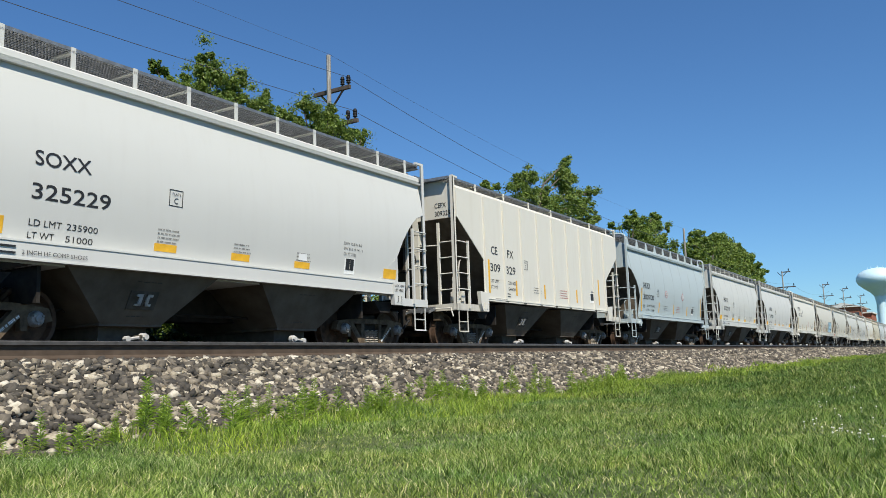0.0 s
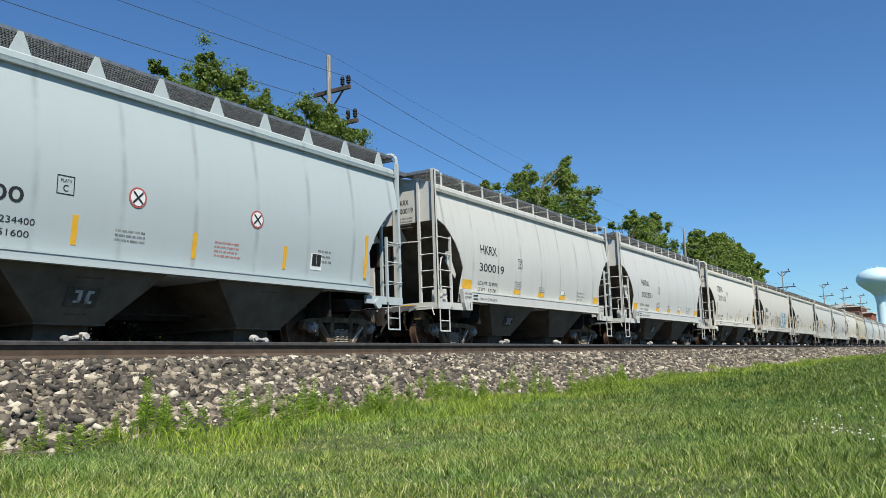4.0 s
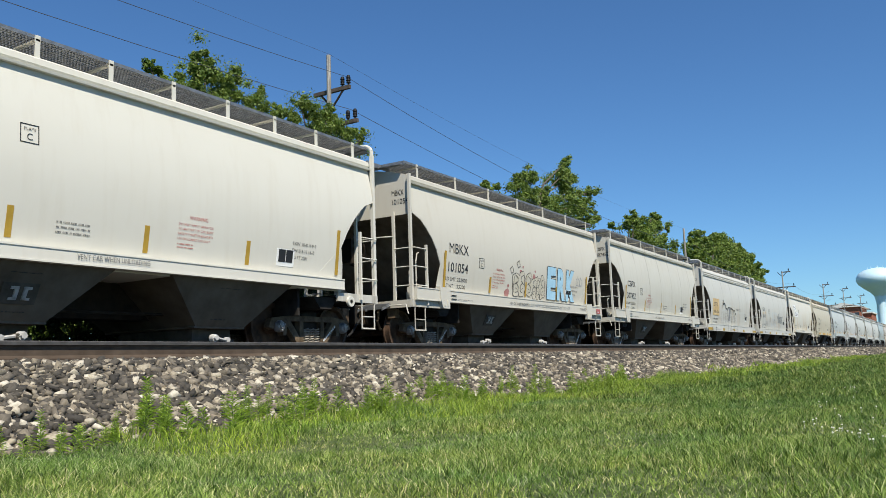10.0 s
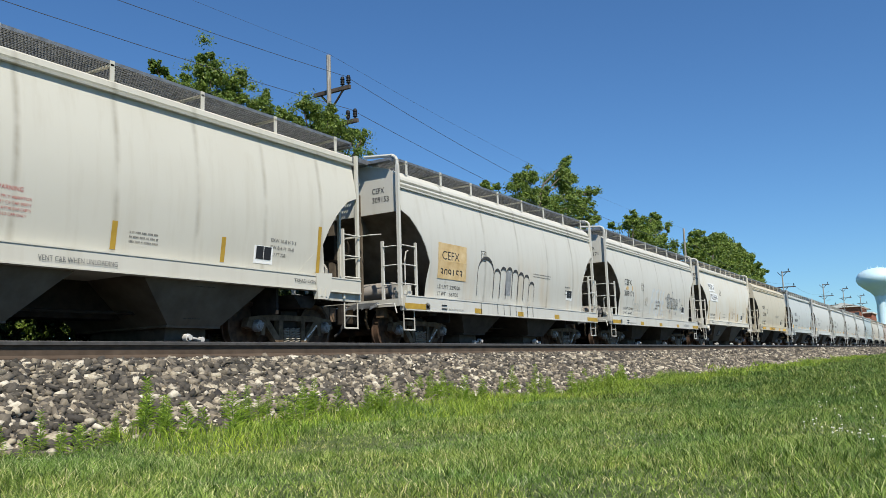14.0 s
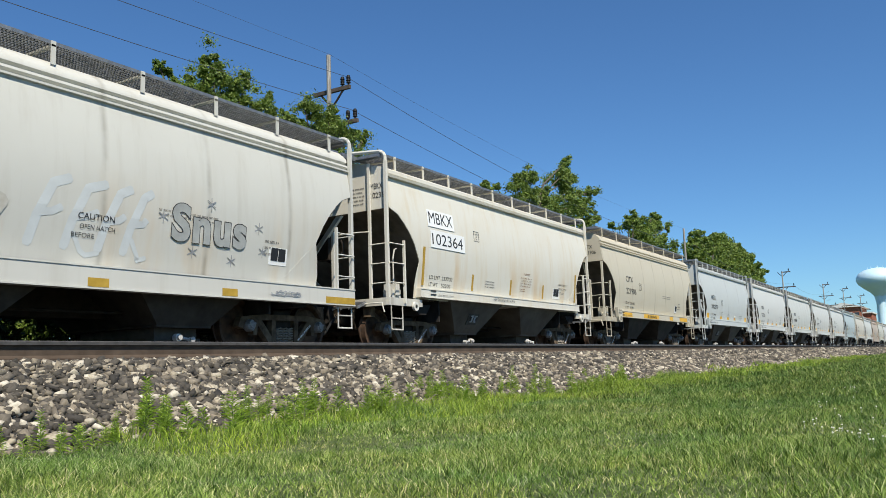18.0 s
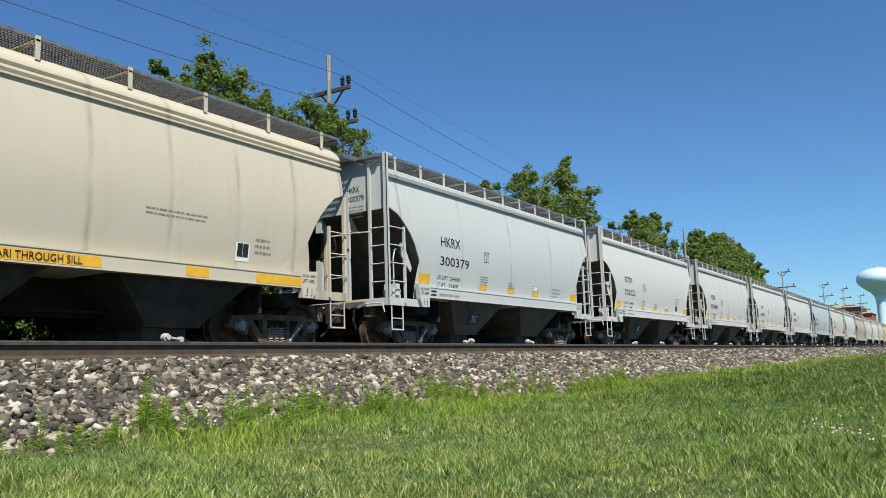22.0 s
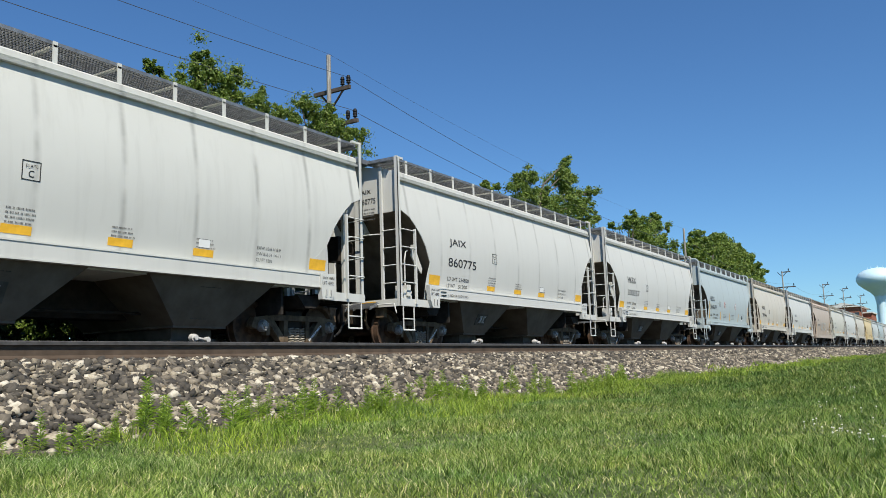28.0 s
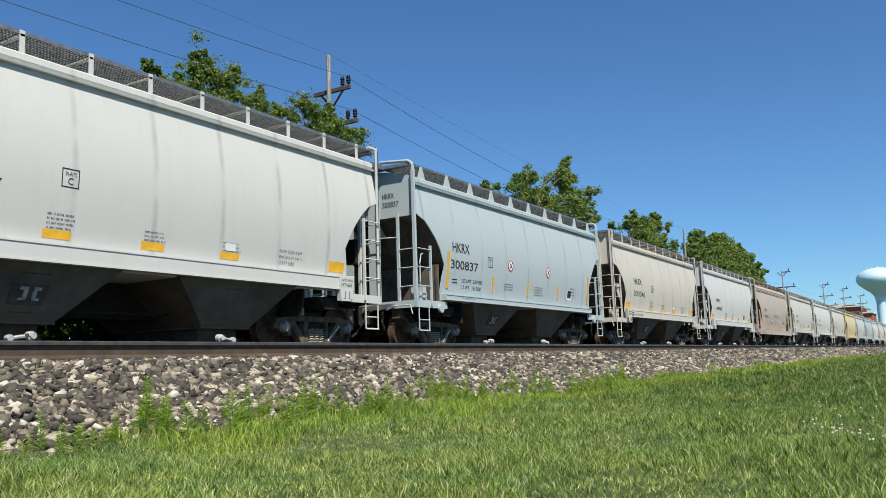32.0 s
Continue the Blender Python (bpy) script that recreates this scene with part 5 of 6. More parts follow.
def hopper_car(i, kind, shade, mark, number, load, light, tape):
    p, trim = PAINTS[shade], TRIM[shade]
    low = trim if kind in (ROUND, SMOOTH, SAW) else LOWTRIM[shade]
    flat, flute, arch = kind == FLAT, kind in (FLUTE, TALL), kind in (ARCH, FLUTE, SAW)
    car = tagged(new("hopper_car"), "%s %s on the track" % (SHADES[shade], LOOKS[kind]), "freight car", "freight cars of the train")
    part("body", once(("body", flat, flute), lambda: body_geo(flat, flute)), p, car)
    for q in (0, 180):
        part("slope_sheet", once(("slope", flat), lambda: slope_geo(flat)), SLOPE, car, "slope sheet darkened for shade", pose(0, 0, 0, 0, 0, q))
    skirt = once(("skirt", flat), lambda: skirt_geo(flat))
    for sx in (-1, 1):
        for sy in (-1, 1):
            part("side_sheet", once(("skirt", flat, sx, sy), lambda: mirrored(skirt, -sx, -sy)), p, car)
    # sills
    z0, z1 = {FLUTE: (0.84, 1.16), TALL: (1.10, 1.33), PLAIN: (1.08, 1.36), SAW: (1.13, 1.27), ARCH: (1.14, 1.34), FLAT: (1.20, 1.27)}.get(kind, (1.14, 1.39))
    half = {FLUTE: 5.46, FLAT: 4.3, PLAIN: 5.46, TALL: 4.5}.get(kind, 4.42)
    sill = once(("sill", z0, z1, half), lambda: sill_geo(z0, z1, 1.60, half))
    for q in (0, 180):
        part("side_sill", sill, trim, car, place=pose(0, 0, 0, 0, 0, q))
    if flat:
        for k in range(9):
            x = -HALF + 1.36 + 1.035 * k
            part("side_post", once("rib", lambda: Geo().box(-0.035, 0.035, -1.60, -1.55, 1.25, 3.82).mesh("side_post")), trim, car, place=pose(x, 0, 0))
            part("side_post", once("rib", None), trim, car, place=pose(-x, 0, 0, 0, 0, 180))
            part("post_foot", once("ribfoot", lambda: Geo().prism([(-0.085, 1.235), (0.085, 1.235), (0.06, 1.195), (-0.06, 1.195)], lambda a, b, s: (a, -1.612 + 0.10 * s, b)).mesh("post_foot")), BLACKISH, car, "small dark post foot", pose(x, 0, 0))
    # under the floor
    part("centre_sill", once("under", underframe_geo), STEEL, car)
    for s in (-1, 1):
        # both hopper colours include the shade under the floor
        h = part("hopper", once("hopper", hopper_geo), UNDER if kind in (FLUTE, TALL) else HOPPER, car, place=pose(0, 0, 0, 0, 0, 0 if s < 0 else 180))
        part("outlet_gate", once("gate", gate_geo), HATCH, h, "dull steel outlet gate")
        for e in (-1, 1):
            part("capstan", once(("capstan", e), lambda: capstan_geo(e)), KNOB, h, "pale gate capstan")
        if kind not in (FLUTE, TALL):
            part("inspection_plate", once("iplate", lambda: catch_geo(True)), HATCH, h, "dark inspection plate")
            part("catch", once("catch", lambda: catch_geo(False)), KNOB, h, "pale steel catch")
            if s < 0 or i < 19:
                for z, w, k in ((1.00, 0.46, 2), (0.52, 0.34, 1)):
                    x = -1.92 if s < 0 else 1.50
                    tagged(part("small_print", bars_mesh(k, w, 0.05 * k), INK, car, "", pose(x, hopper_face(z, 0.012), z, -27.5, 0, 0)), kind="stuff")
        truck(car, s * 4.10)
    # ends
    for sx in (-1, 1):
        e = pose(0, 0, 0, 0, 0, 0 if sx < 0 else 180)
        for q in (-1, 1):
            part("deck_edge", once("deck", lambda: deck_geo(False)), low, car, place=e @ pose(0, 0 if q < 0 else 3.02, 0))
        part("end_sill", once("endsill", lambda: Geo().box(-HALF - 0.03, -HALF + 0.03, -1.545, 1.545, 0.93, 1.09).mesh("end_sill")), low, car, place=e)
        for k in (-5.2, -4.75, -4.4):
            # bearers coloured dark for the shade under the deck
            part("cross_bearer", once("bearer", lambda: Geo().box(-0.03, 0.03, -1.46, 1.46, 0.90, 1.015).mesh("cross_bearer")), BLACKISH, car, place=e @ pose(k, 0, 0))
        part("draft_sill", once("draft", draft_geo), BLACKISH, car, "draft sill coloured dark as in shade", place=e)
        part("coupler", once("coupler", coupler_geo), RUSTY, car, place=e)
        part("air_hose", once("hose", hose_geo), RUBBER, car, place=e)
        part("end_walkway", once("crossover", crossover_geo), GRATE, car, place=e)
        for sy in (-1, 1):
            f = (sx < 0) == (sy < 0)  # the quarter that a half turn reaches
            turn = pose(0, 0, 0, 0, 0, 0 if sx < 0 else 180)
            def get(k, build):
                base = once(k, build)
                return base if f else once((k, "mirror"), lambda: mirrored(base, 1, -1))
            bend = "mid" if kind == TALL else "low" if kind == PLAIN else arch
            part("corner_post", get(("post", bend), lambda: post_geo(bend)), trim, car, place=turn)
            if kind in (ARCH, SAW, FLUTE):
                part("pull_loop", get("loop", lambda: Geo().lathe([(0.04, -1.60), (0.10, -1.60), (0.10, -1.55), (0.04, -1.55), (0.04, -1.60)], 14, "y", (-4.62, 0, 0.93)).mesh("pull_loop", 40)), trim, car, place=turn)
            else:
                part("jack_pad", get("jack", jack_geo), trim, car, place=turn)
            part("sill_step", get("step", step_geo), low, car, place=turn)
            if kind not in (PLAIN, ARCH, TALL):
                # FLUTE channels get the dark slope tone in place of end shade
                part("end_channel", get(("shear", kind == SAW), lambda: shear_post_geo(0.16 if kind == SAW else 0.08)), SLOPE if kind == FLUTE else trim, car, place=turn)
            for side in ("side", "end"):
                if side == "end" and kind in (FLUTE,) and sy > 0:
                    continue
                shape = side if side == "side" else {PLAIN: "endlow", FLAT: "endlow", SAW: "endlow", FLUTE: "endthin", TALL: "endthin"}.get(kind, "end")
                tall = kind in (ROUND, SMOOTH, FLAT)
                lad = part("ladder", get(("ladder", shape, tall), lambda: ladder_geo(shape, tall)), trim, car, place=turn)
                for z in (1.43, 1.81, 2.19, 2.57) if tall else (1.40, 1.81, 2.22):
                    def rung():
                        g = Geo()
                        if side == "side":
                            g.tube((-HALF, -1.565, 0), (-4.97, -1.565, 0), 0.013, 5)
                        else:
                            g.tube((-HALF - 0.01, -1.53, 0), (-HALF - 0.01, -1.04, 0), 0.013, 5)
                        return g.mesh("rung")
                    part("rung", get(("rung", side), rung), trim, lad, place=pose(0, 0, z))
    if kind == SAW:
        # web takes the dark slope tone, as it lies mostly in shade
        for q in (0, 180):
            part("bolster_web", once("web", lambda: Geo().box(-4.52, -4.49, -1.46, 1.46, 1.05, 1.95).box(-4.55, -4.52, -1.46, -1.40, 1.05, 1.95).mesh("bolster_web")), SLOPE, car, "flat plate over the truck, darkened for shade", pose(0, 0, 0, 0, 0, q))
    if kind in (ROUND, SMOOTH):
        part("lever_plate", once("leverplate", lambda: Geo().prism([(-4.80, 2.20), (-4.62, 2.16), (-4.42, 1.80), (-4.46, 1.70), (-4.72, 1.92), (-4.84, 2.08)], lambda a, b, s: (a, -1.36 + 0.03 * s, b)).box(-4.78, -4.68, -1.40, -1.30, 2.18, 2.32).mesh("lever_plate")), trim, car, "pale lever plate beside the brake pipes")
    for q in (0, 180):
        e = pose(0, 0, 0, 0, 0, q)
        part("uncoupling_lever", once("uncouple", lambda: Geo().path([(-5.60, -1.46, 0.78), (-5.60, -1.40, 0.98), (-5.60, -0.9, 0.98), (-5.66, -0.3, 0.96), (-5.95, -0.1, 0.94)], 0.014).mesh("uncoupling_lever")), trim, car, place=e)
        def tread():
            g = Geo()
            for j in range(6):
                g.box(-5.58 - 0.05 * j - 0.012, -5.58 - 0.05 * j + 0.012, -0.95, -0.30, 0.995 - 0.018 * j, 1.035 - 0.018 * j)
            for y in (-0.95, -0.73, -0.52, -0.30):
                g.add([(-5.55, y - 0.012, 1.03), (-5.55, y + 0.012, 1.03), (-5.86, y + 0.012, 0.92), (-5.86, y - 0.012, 0.92), (-5.55, y - 0.012, 0.98), (-5.55, y + 0.012, 0.98), (-5.86, y + 0.012, 0.87), (-5.86, y - 0.012, 0.87)], [(0, 3, 2, 1), (4, 5, 6, 7), (0, 1, 5, 4), (2, 3, 7, 6), (1, 2, 6, 5), (3, 0, 4, 7)])
            return g.mesh("crossover_step")
        part("crossover_step", once("tread", tread), GRATE, car, "grating step above the coupler", e)
        part("brake_rigging", once("rigging", lambda: Geo().path([(-5.3, -0.9, 0.9), (-5.0, -0.9, 0.62), (-4.6, -0.75, 0.55), (-4.1, -0.7, 0.6)], 0.022).path([(-5.5, -0.6, 0.92), (-5.55, -0.6, 0.66), (-5.4, -0.55, 0.5), (-5.1, -0.55, 0.48)], 0.03).box(-5.45, -5.3, -1.0, -0.8, 0.72, 0.92).mesh("brake_rigging")), CASTING, car, place=e)
    if i in (3, 4, 12, 13, 14, 15, 16, 18):
        plate("reflector", 0, 0, 0.42, 0.10, YELLOW, car, "orange reflective plate", place=pose(-HALF - 0.034, -0.45, 0.96, 0, 0, -90))
    part("hand_rail", once("handrail", lambda: Geo().path([(-HALF - 0.03, -1.05, 2.5), (-HALF - 0.12, -0.8, 2.5), (-HALF - 0.12, 0.8, 2.5), (-HALF - 0.03, 1.05, 2.5)], 0.013).mesh("hand_rail")), trim, car)
    if kind == TALL:
        for y in (-0.80, 0.80):
            part("end_gusset", once("endgusset", lambda: Geo().prism([(-5.46, 3.02), (-5.30, 2.60), (-5.22, 2.66), (-5.22, 2.93)], lambda a, b, s: (a, -0.01 + 0.02 * s, b)).mesh("end_gusset")), trim, car, place=pose(0, y, 0))
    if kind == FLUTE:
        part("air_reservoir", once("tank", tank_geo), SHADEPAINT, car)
        for q in (0, 180):
            part("end_brace", once("endbrace", lambda: Geo().prism([(1.25, 2.62), (1.38, 2.62), (-0.10, 1.04), (-0.24, 1.04)], lambda a, b, s: (-5.42 + 0.07 * s, a, b)).mesh("end_brace")), trim, car, "pale sloping strut", pose(0, 0, 0, 0, 0, q))
    part("brake_valve", once("valve", valve_geo), low, car)
    part("brake_wheel", once("brakewheel", brake_wheel_geo), STEEL, car)
    # walkway
    board = once("board", board_geo)
    n = {FLAT: 7, PLAIN: 7, FLUTE: 8, TALL: 8, ARCH: 10, SAW: 10}.get(kind, 11)
    foot = 3.84 if not flat else 3.95
    for q in (0, 180):
        m = pose(0, 0, 0, 0, 0, q)
        part("walkway", board, GRATE, car, "galvanised steel grating", place=m)
        for k in range(n):
            x = -5.0 + 10.0 * k / (n - 1) if kind != FLAT else -4.2 + 9.2 * k / (n - 1)
            if kind == SAW:
                b = once("gusset", lambda: Geo().prism([(-0.16, 3.84), (0.16, 3.84), (0.03, 4.15), (-0.03, 4.15)], lambda a, b, s: (a, -1.40 + 0.02 * s, b)).mesh("walkway_gusset"))
                part("walkway_gusset", b, trim, car, place=m @ pose(x, 0, 0))
            else:
                b = once(("stanchion", foot), lambda: Geo().box(-0.035, 0.035, -1.40, -1.385, foot, 4.17).box(-0.03, 0.03, -1.40, -0.55, 4.09, 4.12).mesh("walkway_post"))
                part("walkway_post", b, trim, car, place=m @ pose(x, 0, 0))
    dress(car, i, kind, mark, number, load, light, tape, flat, z0, z1)
    return car


def dress(car, i, kind, mark, number, load, light, tape, flat, z0, z1):
    """Lettering, reflectors and small print on the near side and the left end."""
    L = -HALF
    if i < 19 and mark:
        if flat:
            for words, a, z, w in (("CE", 1.69, 2.41, 0.34), ("FX", 2.58, 2.39, 0.35), ("309", 1.62, 1.97, 0.53), ("329", 2.48, 1.96, 0.53)):
                letters(words, L + a, z, w, 0.21, INK, car, "black stencilled mark", True)
        else:
            a, z, w, h, a2, z2, w2, h2 = MARKS.get(i, MARKS[16])
            if i == 10:
                plate("number_panel", L + a - 0.06, z - 0.08, w + 0.12, 0.40, WHITE, car, "clean white number panel", off=0.006)
                plate("number_panel", L + a2 - 0.06, z2 - 0.07, w2 + 0.16, 0.40, WHITE, car, "clean white number panel", off=0.006)
            if i == 8:
                plate("number_panel", L + a2 - 0.1, z2 - 0.04, w2 + 0.28, 0.41, OCHRE, car, "rust-stained ochre panel", off=0.004)
                plate("number_panel", L + a2 - 0.1, z2 + 0.37, w2 + 0.28, 0.41, OCHRE, car, "rust-stained ochre panel", off=0.004)
            if i == 9:
                for dx, w9, h9 in ((0.18, 0.30, 0.13), (0.80, 0.13, 0.17)):
                    ring = [(w9 / 2 + w9 / 2 * (1 + 0.25 * math.sin(3 * q + w9 * 9)) * math.cos(q), h9 / 2 + h9 / 2 * (1 + 0.25 * math.sin(2 * q)) * math.sin(q)) for q in [6.28318 * j / 14 for j in range(14)]]
                    part("rust_patch", blob_mesh(ring), OCHRE, car, "brown rust patch", lean(L + a2 + dx, z2 + 0.22, off=0.006))
            thick = kind in (ROUND, SMOOTH, SAW, TALL, PLAIN)
            letters(mark, L + a, z, w, h, INK, car, "black stencilled mark", off=0.008 if i in (8, 9, 10) else 0.005, bold=thick)
            letters(number, L + a2, z2, w2, h2, INK, car, "black stencilled number", off=0.008 if i in (8, 9, 10) else 0.005, bold=thick)
        lz = {FLAT: 1.69, FLUTE: 1.40, ARCH: 1.58}.get(kind, 1.60)
        a = 1.62 if flat else {PLAIN: 1.36, FLUTE: 1.49, ARCH: 1.55, TALL: 2.10, SAW: 1.95}.get(kind, 1.88)
        for k, (words, val) in enumerate((("LD LMT", load), ("LT WT", light))):
            if val:
                letters(words, L + a, lz - 0.16 * k, 0.45 if k == 0 else 0.36, 0.085, INK, car, "", flat, bold=False)
                letters(val, L + a + (0.52 if not flat else 0.95), lz - 0.16 * k, 0.46 if k == 0 else 0.40, 0.085, INK, car, "", flat, bold=False)
        # boxed sign
        b = L + {FLAT: 3.52, PLAIN: 2.90, FLUTE: 3.42, TALL: 3.56, ARCH: 3.55, SAW: 3.18}.get(kind, 4.0)
        zc = {PLAIN: 2.0, ARCH: 2.64, SAW: 2.06, FLUTE: 2.18}.get(kind, 2.16)
        for x, z, w, h in ((b, zc, 0.25, 0.012), (b, zc + 0.24, 0.25, 0.012), (b, zc, 0.012, 0.25), (b + 0.24, zc, 0.012, 0.25)):
            plate("sign_edge", x, z, w, h, INK, car, "", flat)
        letters("PLATE", b + 0.05, zc + 0.165, 0.16, 0.04, INK, car, "", flat)
        letters("C", b + 0.09, zc + 0.04, 0.075, 0.09, INK, car, "", flat)
        # end sheet marks
        end = pose(L + 0.044, 0, 0, 0, 0, -90)
        y0 = {FLAT: 0.95, PLAIN: 1.0, ARCH: 1.06, FLUTE: 0.78, TALL: 0.86, SAW: 0.62}.get(kind, 0.43)
        for words, z, w, h in ((mark.replace("   ", ""), 3.42, 0.32, 0.12), (number.replace("  ", ""), 3.22, 0.44, 0.12)):
            part("lettering", text_mesh(words, w, h), INK, car, "", end @ pose(y0, 0, z))
        if kind == ARCH:
            tagged(part("small_print", bars_mesh(5, 0.44, 0.42), PRINT, car, "", end @ pose(0.46, 0, 3.12)), kind="stuff")
        if kind == TALL:
            tagged(part("small_print", bars_mesh(3, 0.40, 0.22), PRINT, car, "", end @ pose(0.30, 0, 3.06)), kind="stuff")
        if kind in (ROUND, SMOOTH):
            tagged(part("small_print", bars_mesh(4, 0.42, 0.30), PRINT, car, "", end @ pose(y0, 0, 2.86)), kind="stuff")
    else:
        small_print(L + 2.0, 2.3, 1, 0.9, 0.4, PRINT, car)
        small_print(L + 2.0, 1.9, 1, 1.2, 0.4, PRINT, car)
    # reflectors
    if tape == "block":
        plate("reflector", L + 1.12, 1.46, 0.44, 0.22, YELLOW, car, "yellow reflective panel")
        plate("reflector", HALF - 1.55, 1.47, 0.44, 0.20, YELLOW, car, "yellow reflective panel")
        for a in (3.80, 5.30, 6.79):
            plate("reflector", L + a, 1.47, 0.40, 0.115, YELLOW, car, "yellow reflective panel")
            small_print(L + a + 0.04, 1.60, 4 if a < 5 else 3, 0.40, 0.24 if a < 5 else 0.18, PRINT, car)
        plate("notice", L + 6.88, 1.61, 0.22, 0.12, WHITE, car, "white notice plate", off=0.008)
        zt = 1.70 if i in (3, 4, 12, 14, 15, 16, 18) else 2.02
        if i < 19:
            for k, words in enumerate(("EXW 10-8 H 8-9", "EW 8-6 H 14-11", "CU FT 3282")):
                letters(words, L + 8.12, zt - 0.10 * k, (0.56, 0.58, 0.38)[k], 0.056, PRINT, car)
        else:
            small_print(L + 8.10, 1.60, 3, 0.42, 0.26, PRINT, car)
    elif tape == "stripe":
        xs = (1.24, 3.44, 5.46, 7.46, 9.75) if not flat else (1.50, 3.0, 4.78, 7.12, 9.0)
        for k, a in enumerate(xs):
            h = (0.85 if k in (0, 4) else 0.40) if not flat else (0.84 if k in (0, 4) else 0.40)
            plate("reflector", L + a, 1.42, 0.085, h, OLIVE if i in (5, 6, 7, 10) else YELLOW, car, "faded yellow reflective strip", flat, 0.020 if i == 6 else 0.005)
        small_print(L + (5.75 if kind == PLAIN else 4.1), 1.55, 3, 0.5, 0.2, PRINT, car, flat)
        tone = RED if i in (1, 2, 5, 6, 7) else BROWNPRINT if i == 10 else PRINT
        if i < 19 and kind in (ARCH, PLAIN):
            wx = 3.60 if kind == PLAIN else 6.05
            letters("WARNING", L + wx + 0.20, 2.00, 0.36, 0.060, tone, car, bold=False)
            for k, words in enumerate(("DO NOT APPLY VIBRATOR", "TO ANY PART OF CAR BODY", "EXCEPT VIBRATOR BRACKETS", "USE ON LOADED CAR ONLY")):
                letters(words, L + wx, 1.90 - 0.072 * k, 0.68 if k < 3 else 0.63, 0.036, tone, car, bold=False)
            small_print(L + wx, 1.56, 2, 0.36, 0.10, tone, car)
        else:
            small_print(L + 5.9, 1.50, 4, 0.6, 0.28, tone, car, flat)
        if i < 19 and kind in (ARCH, PLAIN):
            for k, words in enumerate(("EXW 10-8 H 9-3", "EW 8-6 H 15-0", "CU FT 3281")):
                letters(words, L + 8.55, 1.86 - 0.12 * k, (0.62, 0.58, 0.40)[k], 0.060, PRINT, car)
        else:
            small_print(L + 8.35, 1.62, 3, 0.45, 0.28, PRINT, car, flat)
    else:
        for a, w in (((0.0, 0.80), (2.95, 0.36), (5.25, 0.32), (7.6, 0.32), (10.1, 0.85)) if kind == FLUTE else ((1.55, 0.95), (3.82, 1.85), (7.1, 0.45), (8.55, 1.1))):
            plate("reflector", 0, 0, w, 0.12 if kind == FLUTE else 0.15, OLIVE if kind == FLUTE else YELLOW, car, "yellow reflective tape", place=pose(L + a, -1.607, z0 + 0.03))
        if kind == TALL:
            part("lettering", text_mesh("ARI THROUGH SILL", 1.15, 0.10), INK, car, "", pose(L + 4.22, -1.616, z0 + 0.055))
        small_print(L + 6.4, 2.0, 2, 1.3, 0.14, PRINT, car)
        small_print(L + 8.6, 1.62, 3, 0.4, 0.32, PRINT, car)
    # dark test label, sill prints
    if i not in (3, 4, 12, 14, 15, 16, 18):
        at = {FLAT: 8.25, FLUTE: 8.72}.get(kind, 8.18)
        wide = 1.45 if kind in (ARCH, PLAIN, FLUTE) else 1.0
        plate("test_label", L + at, 1.47, 0.30 * wide, 0.30, WHITE, car, "black and white test label", flat, 0.022 if i == 6 else 0.006)
        for dx in (0.03, 0.155):
            plate("test_panel", L + at + dx * wide, 1.54, 0.115 * wide, 0.22, INK, car, "", flat, 0.027 if i == 6 else 0.011)
    if tape == "block" and i < 19:
        part("lettering", text_mesh("2 INCH HF COMP SHOES", 0.90, 0.055, False), INK, car, "", pose(L + 1.75, -1.615, z0 + 0.07))
    else:
        tagged(part("small_print", bars_mesh(1, 0.9, 0.05), PRINT, car, "", pose(L + 1.75, -1.615, z0 + 0.07)), kind="stuff")
    for k in (0, 1):
        plate("test_panel", 0, 0, 0.22, 0.022, INK, car, place=pose(L + 1.45, -1.616, z0 + 0.07 + 0.08 * k) if z1 - z0 > 0.2 else lean(L + (2.45 if flat else 1.50), (1.36 if flat else 1.56) + 0.07 * k, flat))
    if kind in (ARCH, PLAIN) and i < 19:
        part("lettering", text_mesh("VENT CAR WHEN UNLOADING", 1.15, 0.07), PRINT, car, "", pose(L + 4.35, -1.616, z0 + 0.08))
    if kind in (ROUND, SMOOTH, TALL):
        for a in (1.0, 9.66):
            if i < 19:
                for k, words in enumerate(("JACK HERE", "LIFT HERE")):
                    part("lettering", text_mesh(words, 0.34 - 0.03 * k, 0.062, False), INK, car, "", pose(L + a, -1.636, 1.285 - 0.085 * k))
                plate("test_panel", 0, 0, 0.012, 0.12, INK, car, place=pose(L + a + 0.10, -1.646, 0.99))
                plate("test_panel", 0, 0, 0.012, 0.12, INK, car, place=pose(L + a + 0.22, -1.646, 0.99))
    if kind == PLAIN and i < 19:
        part("lettering", text_mesh("TREAD COND. SHOES", 1.0, 0.06, False), INK, car, "", pose(L + 9.05, -1.616, z0 + 0.12))
        if i == 6:
            plate("test_panel", 0, 0, 0.30, 0.15, RED, car, "red plate with pale writing", place=pose(L + 10.45, -1.618, z0 + 0.05))
            tagged(part("small_print", bars_mesh(2, 0.20, 0.08), WHITE, car, "", pose(L + 10.50, -1.624, z0 + 0.09)), kind="stuff")
